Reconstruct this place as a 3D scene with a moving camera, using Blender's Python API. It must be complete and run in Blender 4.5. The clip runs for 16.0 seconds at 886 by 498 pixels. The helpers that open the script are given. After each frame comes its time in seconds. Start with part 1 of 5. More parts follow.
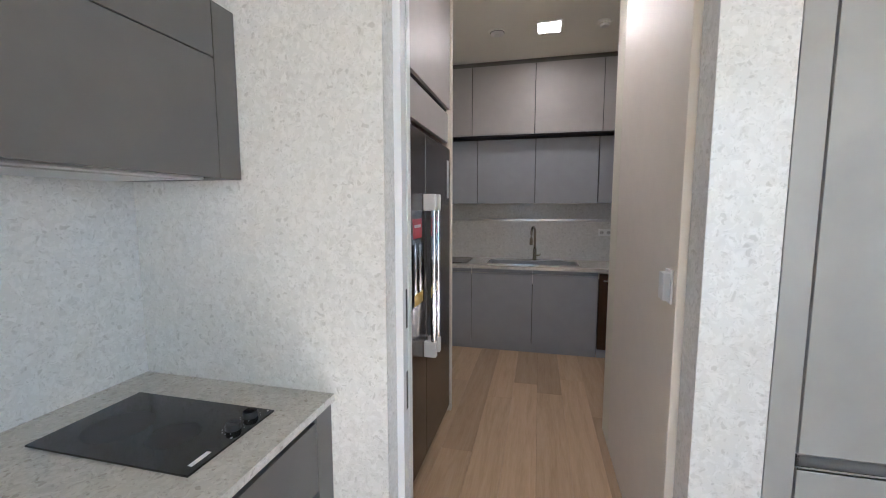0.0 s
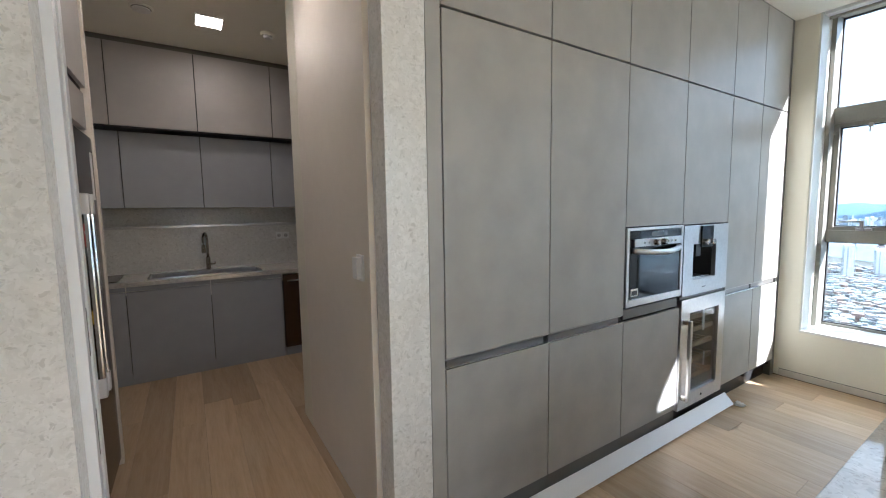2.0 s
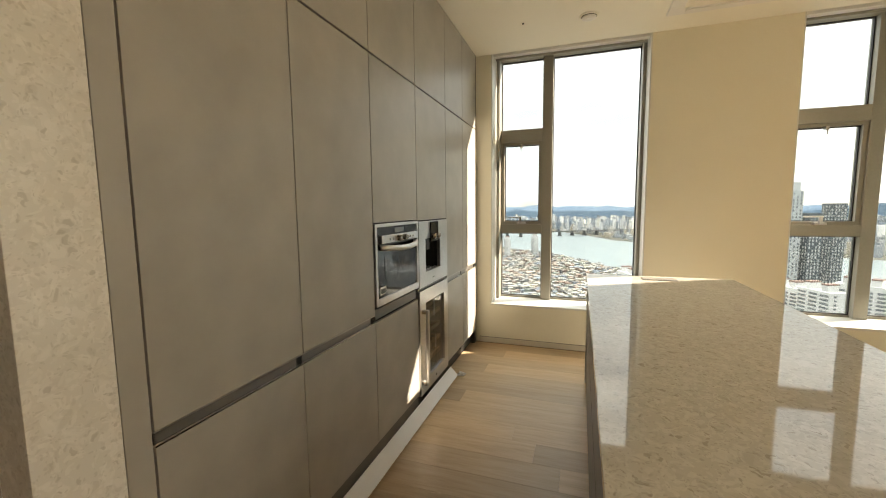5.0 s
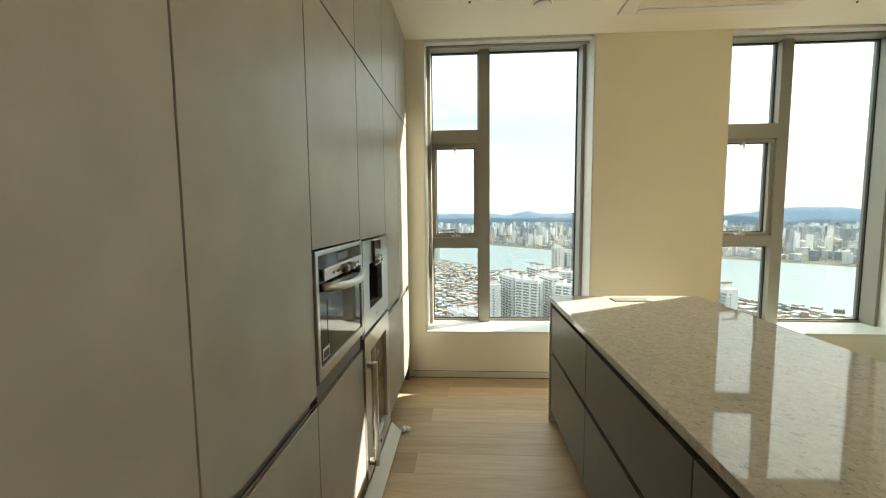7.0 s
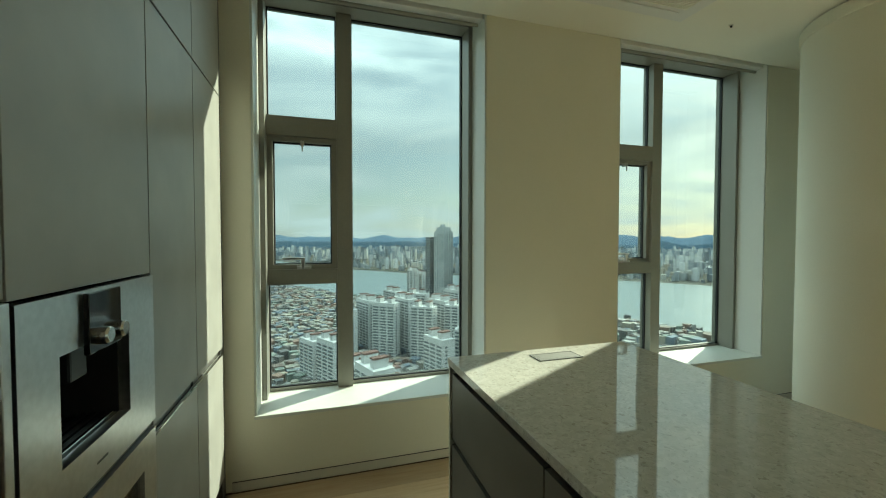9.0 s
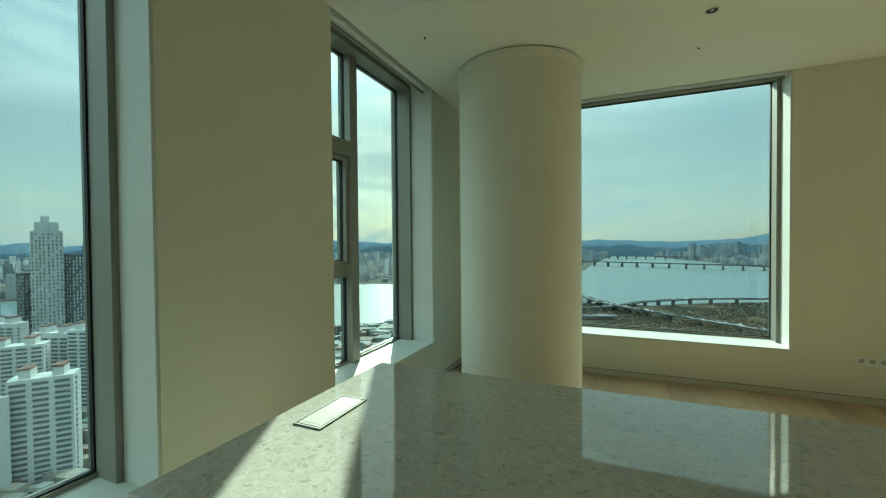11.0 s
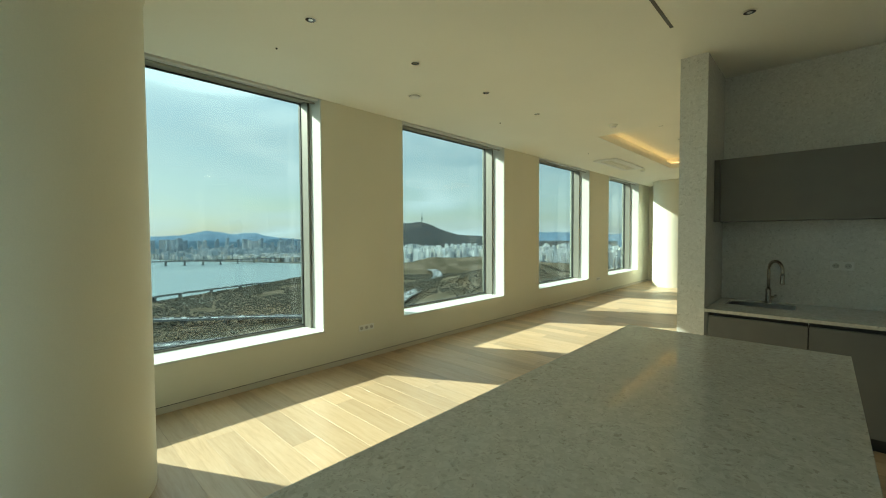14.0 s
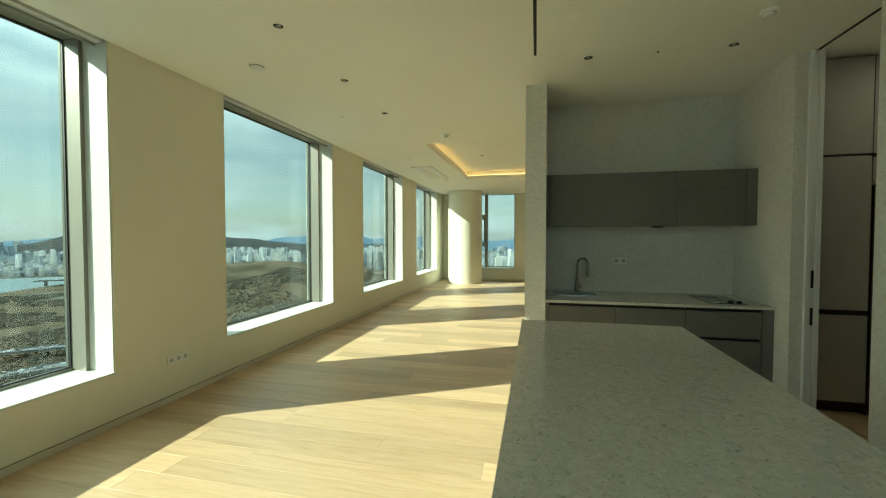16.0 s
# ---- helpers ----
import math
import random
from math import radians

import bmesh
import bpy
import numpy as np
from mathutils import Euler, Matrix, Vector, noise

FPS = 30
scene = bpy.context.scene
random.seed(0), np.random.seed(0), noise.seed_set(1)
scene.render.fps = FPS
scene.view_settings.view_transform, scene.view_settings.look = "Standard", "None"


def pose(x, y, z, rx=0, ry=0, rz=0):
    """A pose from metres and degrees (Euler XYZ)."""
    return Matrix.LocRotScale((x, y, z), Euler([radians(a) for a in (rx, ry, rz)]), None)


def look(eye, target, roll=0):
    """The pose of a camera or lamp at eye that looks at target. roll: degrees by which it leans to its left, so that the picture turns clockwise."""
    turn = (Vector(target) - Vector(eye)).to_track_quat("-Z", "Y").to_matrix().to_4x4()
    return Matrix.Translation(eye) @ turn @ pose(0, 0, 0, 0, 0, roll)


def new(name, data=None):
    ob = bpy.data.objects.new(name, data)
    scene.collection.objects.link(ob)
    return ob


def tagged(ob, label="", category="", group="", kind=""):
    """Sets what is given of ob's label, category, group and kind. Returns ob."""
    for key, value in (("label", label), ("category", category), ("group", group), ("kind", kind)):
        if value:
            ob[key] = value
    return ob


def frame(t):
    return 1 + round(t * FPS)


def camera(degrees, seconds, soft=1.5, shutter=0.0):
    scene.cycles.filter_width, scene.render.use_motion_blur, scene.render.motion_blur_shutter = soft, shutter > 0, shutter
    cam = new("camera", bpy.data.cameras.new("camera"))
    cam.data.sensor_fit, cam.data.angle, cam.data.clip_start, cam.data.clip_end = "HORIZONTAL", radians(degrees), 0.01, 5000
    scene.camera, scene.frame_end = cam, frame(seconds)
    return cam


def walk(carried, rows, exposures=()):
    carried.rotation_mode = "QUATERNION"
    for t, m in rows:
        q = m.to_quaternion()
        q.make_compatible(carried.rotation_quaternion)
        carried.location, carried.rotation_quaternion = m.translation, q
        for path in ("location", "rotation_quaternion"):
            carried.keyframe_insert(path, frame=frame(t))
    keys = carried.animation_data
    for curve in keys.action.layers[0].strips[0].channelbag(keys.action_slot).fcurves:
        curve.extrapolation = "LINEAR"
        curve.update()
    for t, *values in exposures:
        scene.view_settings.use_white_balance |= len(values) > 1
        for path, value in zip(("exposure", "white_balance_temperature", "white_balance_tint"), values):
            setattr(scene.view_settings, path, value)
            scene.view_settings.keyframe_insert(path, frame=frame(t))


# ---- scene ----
cam = camera(95.9, 16.0, soft=1.1)
PATH = [
    (0, (-0.65, -1.137, 1.486), (-1.114, 0.798, 1.281), -0.0),
    (0.5, (-0.668, -1.247, 1.48), (-0.753, 0.743, 1.3), -0.2),
    (1, (-0.715, -1.306, 1.478), (-0.424, 0.665, 1.303), -0.4),
    (1.5, (-0.773, -1.294, 1.455), (-0.083, 0.575, 1.286), -0.6),
    (2, (-0.834, -1.31, 1.46), (0.231, 0.373, 1.272), -0.9),
    (2.5, (-0.851, -1.297, 1.462), (0.526, 0.141, 1.267), -1.1),
    (3, (-0.87, -1.277, 1.442), (0.715, -0.073, 1.246), -1.0),
    (3.5, (-0.905, -1.252, 1.454), (0.791, -0.213, 1.248), -0.9),
    (4, (-0.896, -1.241, 1.452), (0.851, -0.288, 1.247), -0.9),
    (4.5, (-0.781, -1.176, 1.435), (1.022, -0.333, 1.234), -0.7),
    (5, (-0.676, -1.026, 1.434), (1.204, -0.377, 1.23), -0.6),
    (7.5, (0.144, -0.473, 1.475), (2.139, -0.444, 1.329), -0.4),
    (8, (0.413, -0.482, 1.469), (2.409, -0.551, 1.357), -0.3),
    (8.2, (0.509, -0.501, 1.479), (2.503, -0.628, 1.381), -0.4),
    (10.3, (1.503, -0.516, 1.428), (2.814, -2.026, 1.393), -0.1),
    (10.5, (1.569, -0.52, 1.439), (2.754, -2.131, 1.398), -0.5),
    (11, (1.735, -0.577, 1.427), (2.531, -2.412, 1.392), -0.5),
    (11.5, (1.896, -0.684, 1.418), (2.253, -2.651, 1.387), -0.7),
    (12, (2.041, -0.79, 1.467), (1.956, -2.788, 1.405), -0.6),
    (12.5, (2.166, -0.819, 1.45), (1.679, -2.758, 1.39), -0.3),
    (13, (2.274, -0.931, 1.461), (1.399, -2.728, 1.387), -0.4),
    (13.5, (2.381, -1.058, 1.473), (1.178, -2.654, 1.4), -0.3),
    (14, (2.548, -1.188, 1.479), (1.1, -2.565, 1.408), -0.3),
    (14.5, (2.641, -1.339, 1.474), (1.011, -2.496, 1.403), -0.3),
    (15, (2.63, -1.521, 1.46), (0.861, -2.451, 1.393), -0.2),
    (15.5, (2.637, -1.743, 1.47), (0.758, -2.424, 1.403), -0.1),
    (16, (2.694, -1.984, 1.467), (0.747, -2.437, 1.409), -0.0),
]
walk(cam, [(t, look(eye, target, roll)) for t, eye, target, roll in PATH], exposures=[
    (0.0, 3.72, 5150, 17), (1.0, 3.5, 5150, 17), (1.7, 3.22, 5200, 15), (2.5, 2.88, 6250, 17), (3.5, 2.6, 6650, 18), (4.3, 2.52, 7800, 17), (5.0, 2.45, 8200, 16), (7.3, 2.32, 7500, 3), (8.2, 1.76, 7200, -8),
    (10.3, 1.1, 5950, -26), (11.5, 1.12, 5950, -29), (12.5, 1.1, 5950, -30), (13.5, 1.45, 6100, -18), (16.0, 1.56, 6400, -22)])

# ---------------------------------------------------------------- light
SUN = Vector((0.55, -1.0, 0.66)).normalized()
world = bpy.data.worlds.new("sky")
scene.world = world
world.use_nodes = True
wt = world.node_tree
wt.nodes.clear()
w_out = wt.nodes.new("ShaderNodeOutputWorld")
w_bg = wt.nodes.new("ShaderNodeBackground")
w_sky = wt.nodes.new("ShaderNodeTexSky")
w_sky.sky_type = "NISHITA"
w_sky.sun_disc = False
w_sky.sun_elevation = math.asin(SUN.z)
w_sky.sun_rotation = math.atan2(SUN.x, SUN.y)
w_sky.air_density, w_sky.dust_density = 1.0, 1.2
w_co = wt.nodes.new("ShaderNodeTexCoord")
w_map = wt.nodes.new("ShaderNodeMapping")
w_map.inputs["Scale"].default_value = (1.2, 1.2, 5.0)
w_noise = wt.nodes.new("ShaderNodeTexNoise")
w_noise.inputs["Scale"].default_value = 2.6
w_noise.inputs["Detail"].default_value = 7.0
w_noise.inputs["Distortion"].default_value = 0.6
w_ramp = wt.nodes.new("ShaderNodeValToRGB")
w_ramp.color_ramp.elements[0].position, w_ramp.color_ramp.elements[1].position = 0.36, 0.66
w_ramp.color_ramp.elements[0].color = (0.52, 0.52, 0.52, 1)
w_mix = wt.nodes.new("ShaderNodeMix")
w_mix.data_type = "RGBA"
wt.links.new(w_co.outputs["Generated"], w_map.inputs["Vector"])
wt.links.new(w_map.outputs["Vector"], w_noise.inputs["Vector"])
wt.links.new(w_noise.outputs["Fac"], w_ramp.inputs["Fac"])
wt.links.new(w_ramp.outputs["Color"], w_mix.inputs["Factor"])
wt.links.new(w_sky.outputs["Color"], w_mix.inputs["A"])
w_sep = wt.nodes.new("ShaderNodeSeparateXYZ")
wt.links.new(w_co.outputs["Generated"], w_sep.inputs["Vector"])
w_up = wt.nodes.new("ShaderNodeMapRange")          # cloud layer: much brighter overhead than at the horizon
w_up.inputs["From Min"].default_value = 0.22
w_up.inputs["To Min"].default_value, w_up.inputs["To Max"].default_value = 1.0, 5.0
wt.links.new(w_sep.outputs["Z"], w_up.inputs["Value"])
w_cloud = wt.nodes.new("ShaderNodeVectorMath")
w_cloud.operation = "SCALE"
w_cloud.inputs[0].default_value = (4.3, 4.7, 5.3)
w_var = wt.nodes.new("ShaderNodeMapRange")         # thicker and thinner cloud
w_var.inputs["From Min"].default_value, w_var.inputs["From Max"].default_value = 0.3, 0.7
w_var.inputs["To Min"].default_value, w_var.inputs["To Max"].default_value = 0.78, 1.25
wt.links.new(w_noise.outputs["Fac"], w_var.inputs["Value"])
w_mul = wt.nodes.new("ShaderNodeMath")
w_mul.operation = "MULTIPLY"
wt.links.new(w_up.outputs["Result"], w_mul.inputs[0])
wt.links.new(w_var.outputs["Result"], w_mul.inputs[1])
wt.links.new(w_mul.outputs["Value"], w_cloud.inputs["Scale"])
wt.links.new(w_cloud.outputs["Vector"], w_mix.inputs["B"])
wt.links.new(w_mix.outputs["Result"], w_bg.inputs["Color"])
w_bg.inputs["Strength"].default_value = 0.12
wt.links.new(w_bg.outputs["Background"], w_out.inputs["Surface"])

sun = new("sun", bpy.data.lights.new("sun", "SUN"))
sun.data.energy, sun.data.angle, sun.data.color = 3.5, radians(0.6), (1.0, 0.95, 0.86)
sun.matrix_world = look(SUN * 50, (0, 0, 0))


# ---------------------------------------------------------------- materials
def material(name, base, rough=0.5, metal=0.0, grain=None, bump=0.0, spread=0.0, coat=0.0, rand=0.0, spec=0.5):
    """Principled surface. grain: (scale, second colour, low, high) of a noise mix; spread: large-scale tone variation; rand: per-object tone."""
    m = bpy.data.materials.new(name)
    m.use_nodes = True
    nt = m.node_tree
    b = nt.nodes["Principled BSDF"]
    b.inputs["Roughness"].default_value = rough
    b.inputs["Metallic"].default_value = metal
    b.inputs["Specular IOR Level"].default_value = spec
    b.inputs["Coat Weight"].default_value = coat
    b.inputs["Base Color"].default_value = (*base, 1)
    co = nt.nodes.new("ShaderNodeTexCoord")
    col = None
    if grain:
        n = nt.nodes.new("ShaderNodeTexNoise")
        n.inputs["Scale"].default_value, n.inputs["Detail"].default_value = grain[0], 5.0
        nt.links.new(co.outputs["Object"], n.inputs["Vector"])
        r = nt.nodes.new("ShaderNodeValToRGB")
        r.color_ramp.elements[0].position, r.color_ramp.elements[1].position = grain[2], grain[3]
        r.color_ramp.elements[0].color, r.color_ramp.elements[1].color = (*base, 1), (*grain[1], 1)
        nt.links.new(n.outputs["Fac"], r.inputs["Fac"])
        col = r.outputs["Color"]
        if bump:
            bp = nt.nodes.new("ShaderNodeBump")
            bp.inputs["Strength"].default_value, bp.inputs["Distance"].default_value = bump, 0.002
            nt.links.new(n.outputs["Fac"], bp.inputs["Height"])
            nt.links.new(bp.outputs["Normal"], b.inputs["Normal"])
    if spread or rand:
        h = nt.nodes.new("ShaderNodeHueSaturation")
        if col:
            nt.links.new(col, h.inputs["Color"])
        else:
            h.inputs["Color"].default_value = (*base, 1)
        n2 = nt.nodes.new("ShaderNodeTexNoise")
        n2.inputs["Scale"].default_value, n2.inputs["Detail"].default_value = 1.3, 3.0
        nt.links.new(co.outputs["Object"], n2.inputs["Vector"])
        mr = nt.nodes.new("ShaderNodeMapRange")
        mr.inputs["From Min"].default_value, mr.inputs["From Max"].default_value = 0.3, 0.7
        mr.inputs["To Min"].default_value, mr.inputs["To Max"].default_value = 1 - spread, 1 + spread
        nt.links.new(n2.outputs["Fac"], mr.inputs["Value"])
        val = mr.outputs["Result"]
        if rand:
            oi = nt.nodes.new("ShaderNodeObjectInfo")
            m2 = nt.nodes.new("ShaderNodeMapRange")
            m2.inputs["To Min"].default_value, m2.inputs["To Max"].default_value = 1 - rand, 1 + rand
            nt.links.new(oi.outputs["Random"], m2.inputs["Value"])
            mu = nt.nodes.new("ShaderNodeMath")
            mu.operation = "MULTIPLY"
            nt.links.new(val, mu.inputs[0])
            nt.links.new(m2.outputs["Result"], mu.inputs[1])
            val = mu.outputs["Value"]
        nt.links.new(val, h.inputs["Value"])
        col = h.outputs["Color"]
    if col:
        nt.links.new(col, b.inputs["Base Color"])
    return m


def stone_material(name, base, light, dark, rough, scale=1.0):
    """Pale engineered stone: two sizes of pale chips, sparse dark chips, cloudy ground."""
    m = bpy.data.materials.new(name)
    m.use_nodes = True
    nt = m.node_tree
    b = nt.nodes["Principled BSDF"]
    b.inputs["Roughness"].default_value = rough
    co = nt.nodes.new("ShaderNodeTexCoord")
    wob = nt.nodes.new("ShaderNodeTexNoise")
    wob.inputs["Scale"].default_value = 25.0 * scale
    nt.links.new(co.outputs["Object"], wob.inputs["Vector"])
    add = nt.nodes.new("ShaderNodeMix")
    add.data_type = "VECTOR"
    add.inputs["Factor"].default_value = 0.055
    nt.links.new(co.outputs["Object"], add.inputs["A"])
    nt.links.new(wob.outputs["Color"], add.inputs["B"])
    big = nt.nodes.new("ShaderNodeTexNoise")
    big.inputs["Scale"].default_value, big.inputs["Detail"].default_value = 3.0, 4.0
    nt.links.new(co.outputs["Object"], big.inputs["Vector"])
    r0 = nt.nodes.new("ShaderNodeValToRGB")
    r0.color_ramp.elements[0].color = (*[c * 0.93 for c in base], 1)
    r0.color_ramp.elements[1].color = (*[c * 1.06 for c in base], 1)
    nt.links.new(big.outputs["Fac"], r0.inputs["Fac"])
    col = r0.outputs["Color"]
    for sc, lo, hi, tone, amt in ((50 * scale, 0.0, 0.30, light, 0.5), (105 * scale, 0.0, 0.32, light, 0.45), (42 * scale, 0.0, 0.16, dark, 0.13), (75 * scale, 0.0, 0.07, dark, 0.26), (90 * scale, 0.0, 0.03, dark, 0.55), (190 * scale, 0.0, 0.10, dark, 0.35)):
        v = nt.nodes.new("ShaderNodeTexVoronoi")
        v.inputs["Scale"].default_value = sc
        nt.links.new(add.outputs["Result"], v.inputs["Vector"])
        sep = nt.nodes.new("ShaderNodeSeparateColor")
        nt.links.new(v.outputs["Color"], sep.inputs["Color"])
        pick = nt.nodes.new("ShaderNodeMath")
        pick.operation = "LESS_THAN"
        pick.inputs[1].default_value = hi
        nt.links.new(sep.outputs["Red"], pick.inputs[0])
        near = nt.nodes.new("ShaderNodeMapRange")
        near.inputs["From Min"].default_value, near.inputs["From Max"].default_value = 0.80, 0.52
        nt.links.new(v.outputs["Distance"], near.inputs["Value"])
        mul = nt.nodes.new("ShaderNodeMath")
        mul.operation = "MULTIPLY"
        nt.links.new(pick.outputs["Value"], mul.inputs[0])
        nt.links.new(near.outputs["Result"], mul.inputs[1])
        mu2 = nt.nodes.new("ShaderNodeMath")
        mu2.operation = "MULTIPLY"
        mu2.inputs[1].default_value = amt
        nt.links.new(mul.outputs["Value"], mu2.inputs[0])
        mx = nt.nodes.new("ShaderNodeMix")
        mx.data_type = "RGBA"
        nt.links.new(mu2.outputs["Value"], mx.inputs["Factor"])
        nt.links.new(col, mx.inputs["A"])
        mx.inputs["B"].default_value = (*tone, 1)
        col = mx.outputs["Result"]
    nt.links.new(col, b.inputs["Base Color"])
    return m


def wood_material(name, tones, rough=0.42):
    """Long grain along local y, tone by object, one grain offset per plank."""
    m = bpy.data.materials.new(name)
    m.use_nodes = True
    nt = m.node_tree
    b = nt.nodes["Principled BSDF"]
    b.inputs["Roughness"].default_value = rough
    co = nt.nodes.new("ShaderNodeTexCoord")
    oi = nt.nodes.new("ShaderNodeObjectInfo")
    geo = nt.nodes.new("ShaderNodeNewGeometry")
    rnd = nt.nodes.new("ShaderNodeMath")
    rnd.operation = "ADD"
    nt.links.new(oi.outputs["Random"], rnd.inputs[0])
    nt.links.new(geo.outputs["Random Per Island"], rnd.inputs[1])
    fr = nt.nodes.new("ShaderNodeMath")
    fr.operation = "FRACT"
    nt.links.new(rnd.outputs["Value"], fr.inputs[0])
    mp = nt.nodes.new("ShaderNodeMapping")
    mp.inputs["Scale"].default_value = (9.0, 0.7, 1.0)
    nt.links.new(co.outputs["Object"], mp.inputs["Vector"])
    off = nt.nodes.new("ShaderNodeVectorMath")
    off.operation = "ADD"
    sc = nt.nodes.new("ShaderNodeVectorMath")
    sc.operation = "SCALE"
    sc.inputs[0].default_value = (31.0, 17.0, 53.0)
    nt.links.new(fr.outputs["Value"], sc.inputs["Scale"])
    nt.links.new(mp.outputs["Vector"], off.inputs[0])
    nt.links.new(sc.outputs["Vector"], off.inputs[1])
    n = nt.nodes.new("ShaderNodeTexNoise")
    n.inputs["Scale"].default_value, n.inputs["Detail"].default_value, n.inputs["Distortion"].default_value = 2.0, 8.0, 1.2
    nt.links.new(off.outputs["Vector"], n.inputs["Vector"])
    fine = nt.nodes.new("ShaderNodeTexNoise")
    fine.inputs["Scale"].default_value, fine.inputs["Detail"].default_value = 14.0, 4.0
    nt.links.new(off.outputs["Vector"], fine.inputs["Vector"])
    mixn = nt.nodes.new("ShaderNodeMath")
    mixn.operation = "MULTIPLY_ADD"
    mixn.inputs[1].default_value = 0.35
    nt.links.new(fine.outputs["Fac"], mixn.inputs[0])
    half = nt.nodes.new("ShaderNodeMath")
    half.operation = "MULTIPLY"
    half.inputs[1].default_value = 0.65
    nt.links.new(n.outputs["Fac"], half.inputs[0])
    nt.links.new(half.outputs["Value"], mixn.inputs[2])
    r = nt.nodes.new("ShaderNodeValToRGB")
    els = r.color_ramp.elements
    els[0].position, els[1].position = 0.32, 0.68
    els[0].color, els[1].color = (*tones[0], 1), (*tones[2], 1)
    e = els.new(0.5)
    e.color = (*tones[1], 1)
    nt.links.new(mixn.outputs["Value"], r.inputs["Fac"])
    h = nt.nodes.new("ShaderNodeHueSaturation")
    nt.links.new(r.outputs["Color"], h.inputs["Color"])
    vr = nt.nodes.new("ShaderNodeMapRange")
    vr.inputs["To Min"].default_value, vr.inputs["To Max"].default_value = 0.76, 1.15
    nt.links.new(fr.outputs["Value"], vr.inputs["Value"])
    nt.links.new(vr.outputs["Result"], h.inputs["Value"])
    nt.links.new(h.outputs["Color"], b.inputs["Base Color"])
    bp = nt.nodes.new("ShaderNodeBump")
    bp.inputs["Strength"].default_value, bp.inputs["Distance"].default_value = 0.12, 0.002
    nt.links.new(mixn.outputs["Value"], bp.inputs["Height"])
    nt.links.new(bp.outputs["Normal"], b.inputs["Normal"])
    return m


def glass_material(name, tint, gloss=0.035):
    m = bpy.data.materials.new(name)
    m.use_nodes = True
    nt = m.node_tree
    nt.nodes.clear()
    out = nt.nodes.new("ShaderNodeOutputMaterial")
    tr = nt.nodes.new("ShaderNodeBsdfTransparent")
    tr.inputs["Color"].default_value = (*tint, 1)
    gl = nt.nodes.new("ShaderNodeBsdfGlossy")
    gl.inputs["Roughness"].default_value = 0.0
    lw = nt.nodes.new("ShaderNodeLayerWeight")
    pw = nt.nodes.new("ShaderNodeMath")
    pw.operation = "POWER"
    pw.inputs[1].default_value = 5.0
    nt.links.new(lw.outputs["Facing"], pw.inputs[0])
    fr = nt.nodes.new("ShaderNodeMapRange")
    fr.inputs["To Min"].default_value, fr.inputs["To Max"].default_value = gloss, 0.9
    nt.links.new(pw.outputs["Value"], fr.inputs["Value"])
    mx = nt.nodes.new("ShaderNodeMixShader")
    nt.links.new(fr.outputs["Result"], mx.inputs["Fac"])
    nt.links.new(tr.outputs["BSDF"], mx.inputs[1])
    nt.links.new(gl.outputs["BSDF"], mx.inputs[2])
    nt.links.new(mx.outputs["Shader"], out.inputs["Surface"])
    return m


def glow_material(name, colour, strength):
    m = bpy.data.materials.new(name)
    m.use_nodes = True
    b = m.node_tree.nodes["Principled BSDF"]
    b.inputs["Base Color"].default_value = (0.8, 0.8, 0.8, 1)
    b.inputs["Emission Color"].default_value = (*colour, 1)
    b.inputs["Emission Strength"].default_value = strength
    return m


M_PLASTER = material("wall_paint", (0.77, 0.745, 0.625), 0.75, grain=(180, (0.74, 0.715, 0.598), 0.3, 0.7), bump=0.12, spread=0.02)
M_CEIL = material("ceiling_paint", (0.88, 0.87, 0.79), 0.8, grain=(150, (0.865, 0.855, 0.775), 0.3, 0.7), bump=0.06, spread=0.015)
M_SILL = material("sill_white", (0.66, 0.67, 0.635), 0.35, grain=(60, (0.645, 0.655, 0.62), 0.3, 0.7), spread=0.015)
M_STONE = stone_material("wall_stone", (0.70, 0.69, 0.645), (0.80, 0.79, 0.75), (0.47, 0.455, 0.41), 0.22)
M_TOP = stone_material("worktop_stone", (0.55, 0.535, 0.48), (0.66, 0.64, 0.585), (0.30, 0.275, 0.225), 0.045)
M_CAB = material("cabinet_grey", (0.345, 0.335, 0.305), 0.34, grain=(5, (0.395, 0.385, 0.35), 0.35, 0.65), spread=0.06)
M_SOCKET = material("socket_metal", (0.20, 0.197, 0.178), 0.6, metal=0.3, grain=(60, (0.22, 0.217, 0.195), 0.35, 0.65), spread=0.03)
# Near-black so door gaps and recesses read dark: their shade is in the colour.
M_RECESS_SHADE = material("recess_shade", (0.012, 0.012, 0.0115), 0.5, spread=0.05)
M_CAB_KIT = material("cabinet_dark", (0.12, 0.117, 0.107), 0.42, grain=(7, (0.13, 0.127, 0.115), 0.35, 0.65), spread=0.05)
M_CAB_WARM = material("cabinet_taupe", (0.355, 0.338, 0.308), 0.45, grain=(9, (0.37, 0.352, 0.32), 0.35, 0.65), spread=0.03)
M_CAB_BLUE = material("cabinet_blue_grey", (0.30, 0.312, 0.322), 0.45, grain=(9, (0.315, 0.327, 0.337), 0.35, 0.65), spread=0.03)
M_PANEL = material("panel_beige", (0.75, 0.695, 0.60), 0.5, grain=(14, (0.765, 0.71, 0.615), 0.35, 0.65), spread=0.03)
M_ALU = material("window_aluminium", (0.27, 0.262, 0.228), 0.4, metal=0.35, grain=(90, (0.29, 0.281, 0.242), 0.35, 0.65), spread=0.03)
M_CHANNEL = material("grip_channel_metal", (0.36, 0.35, 0.335), 0.3, metal=0.8, spread=0.05)
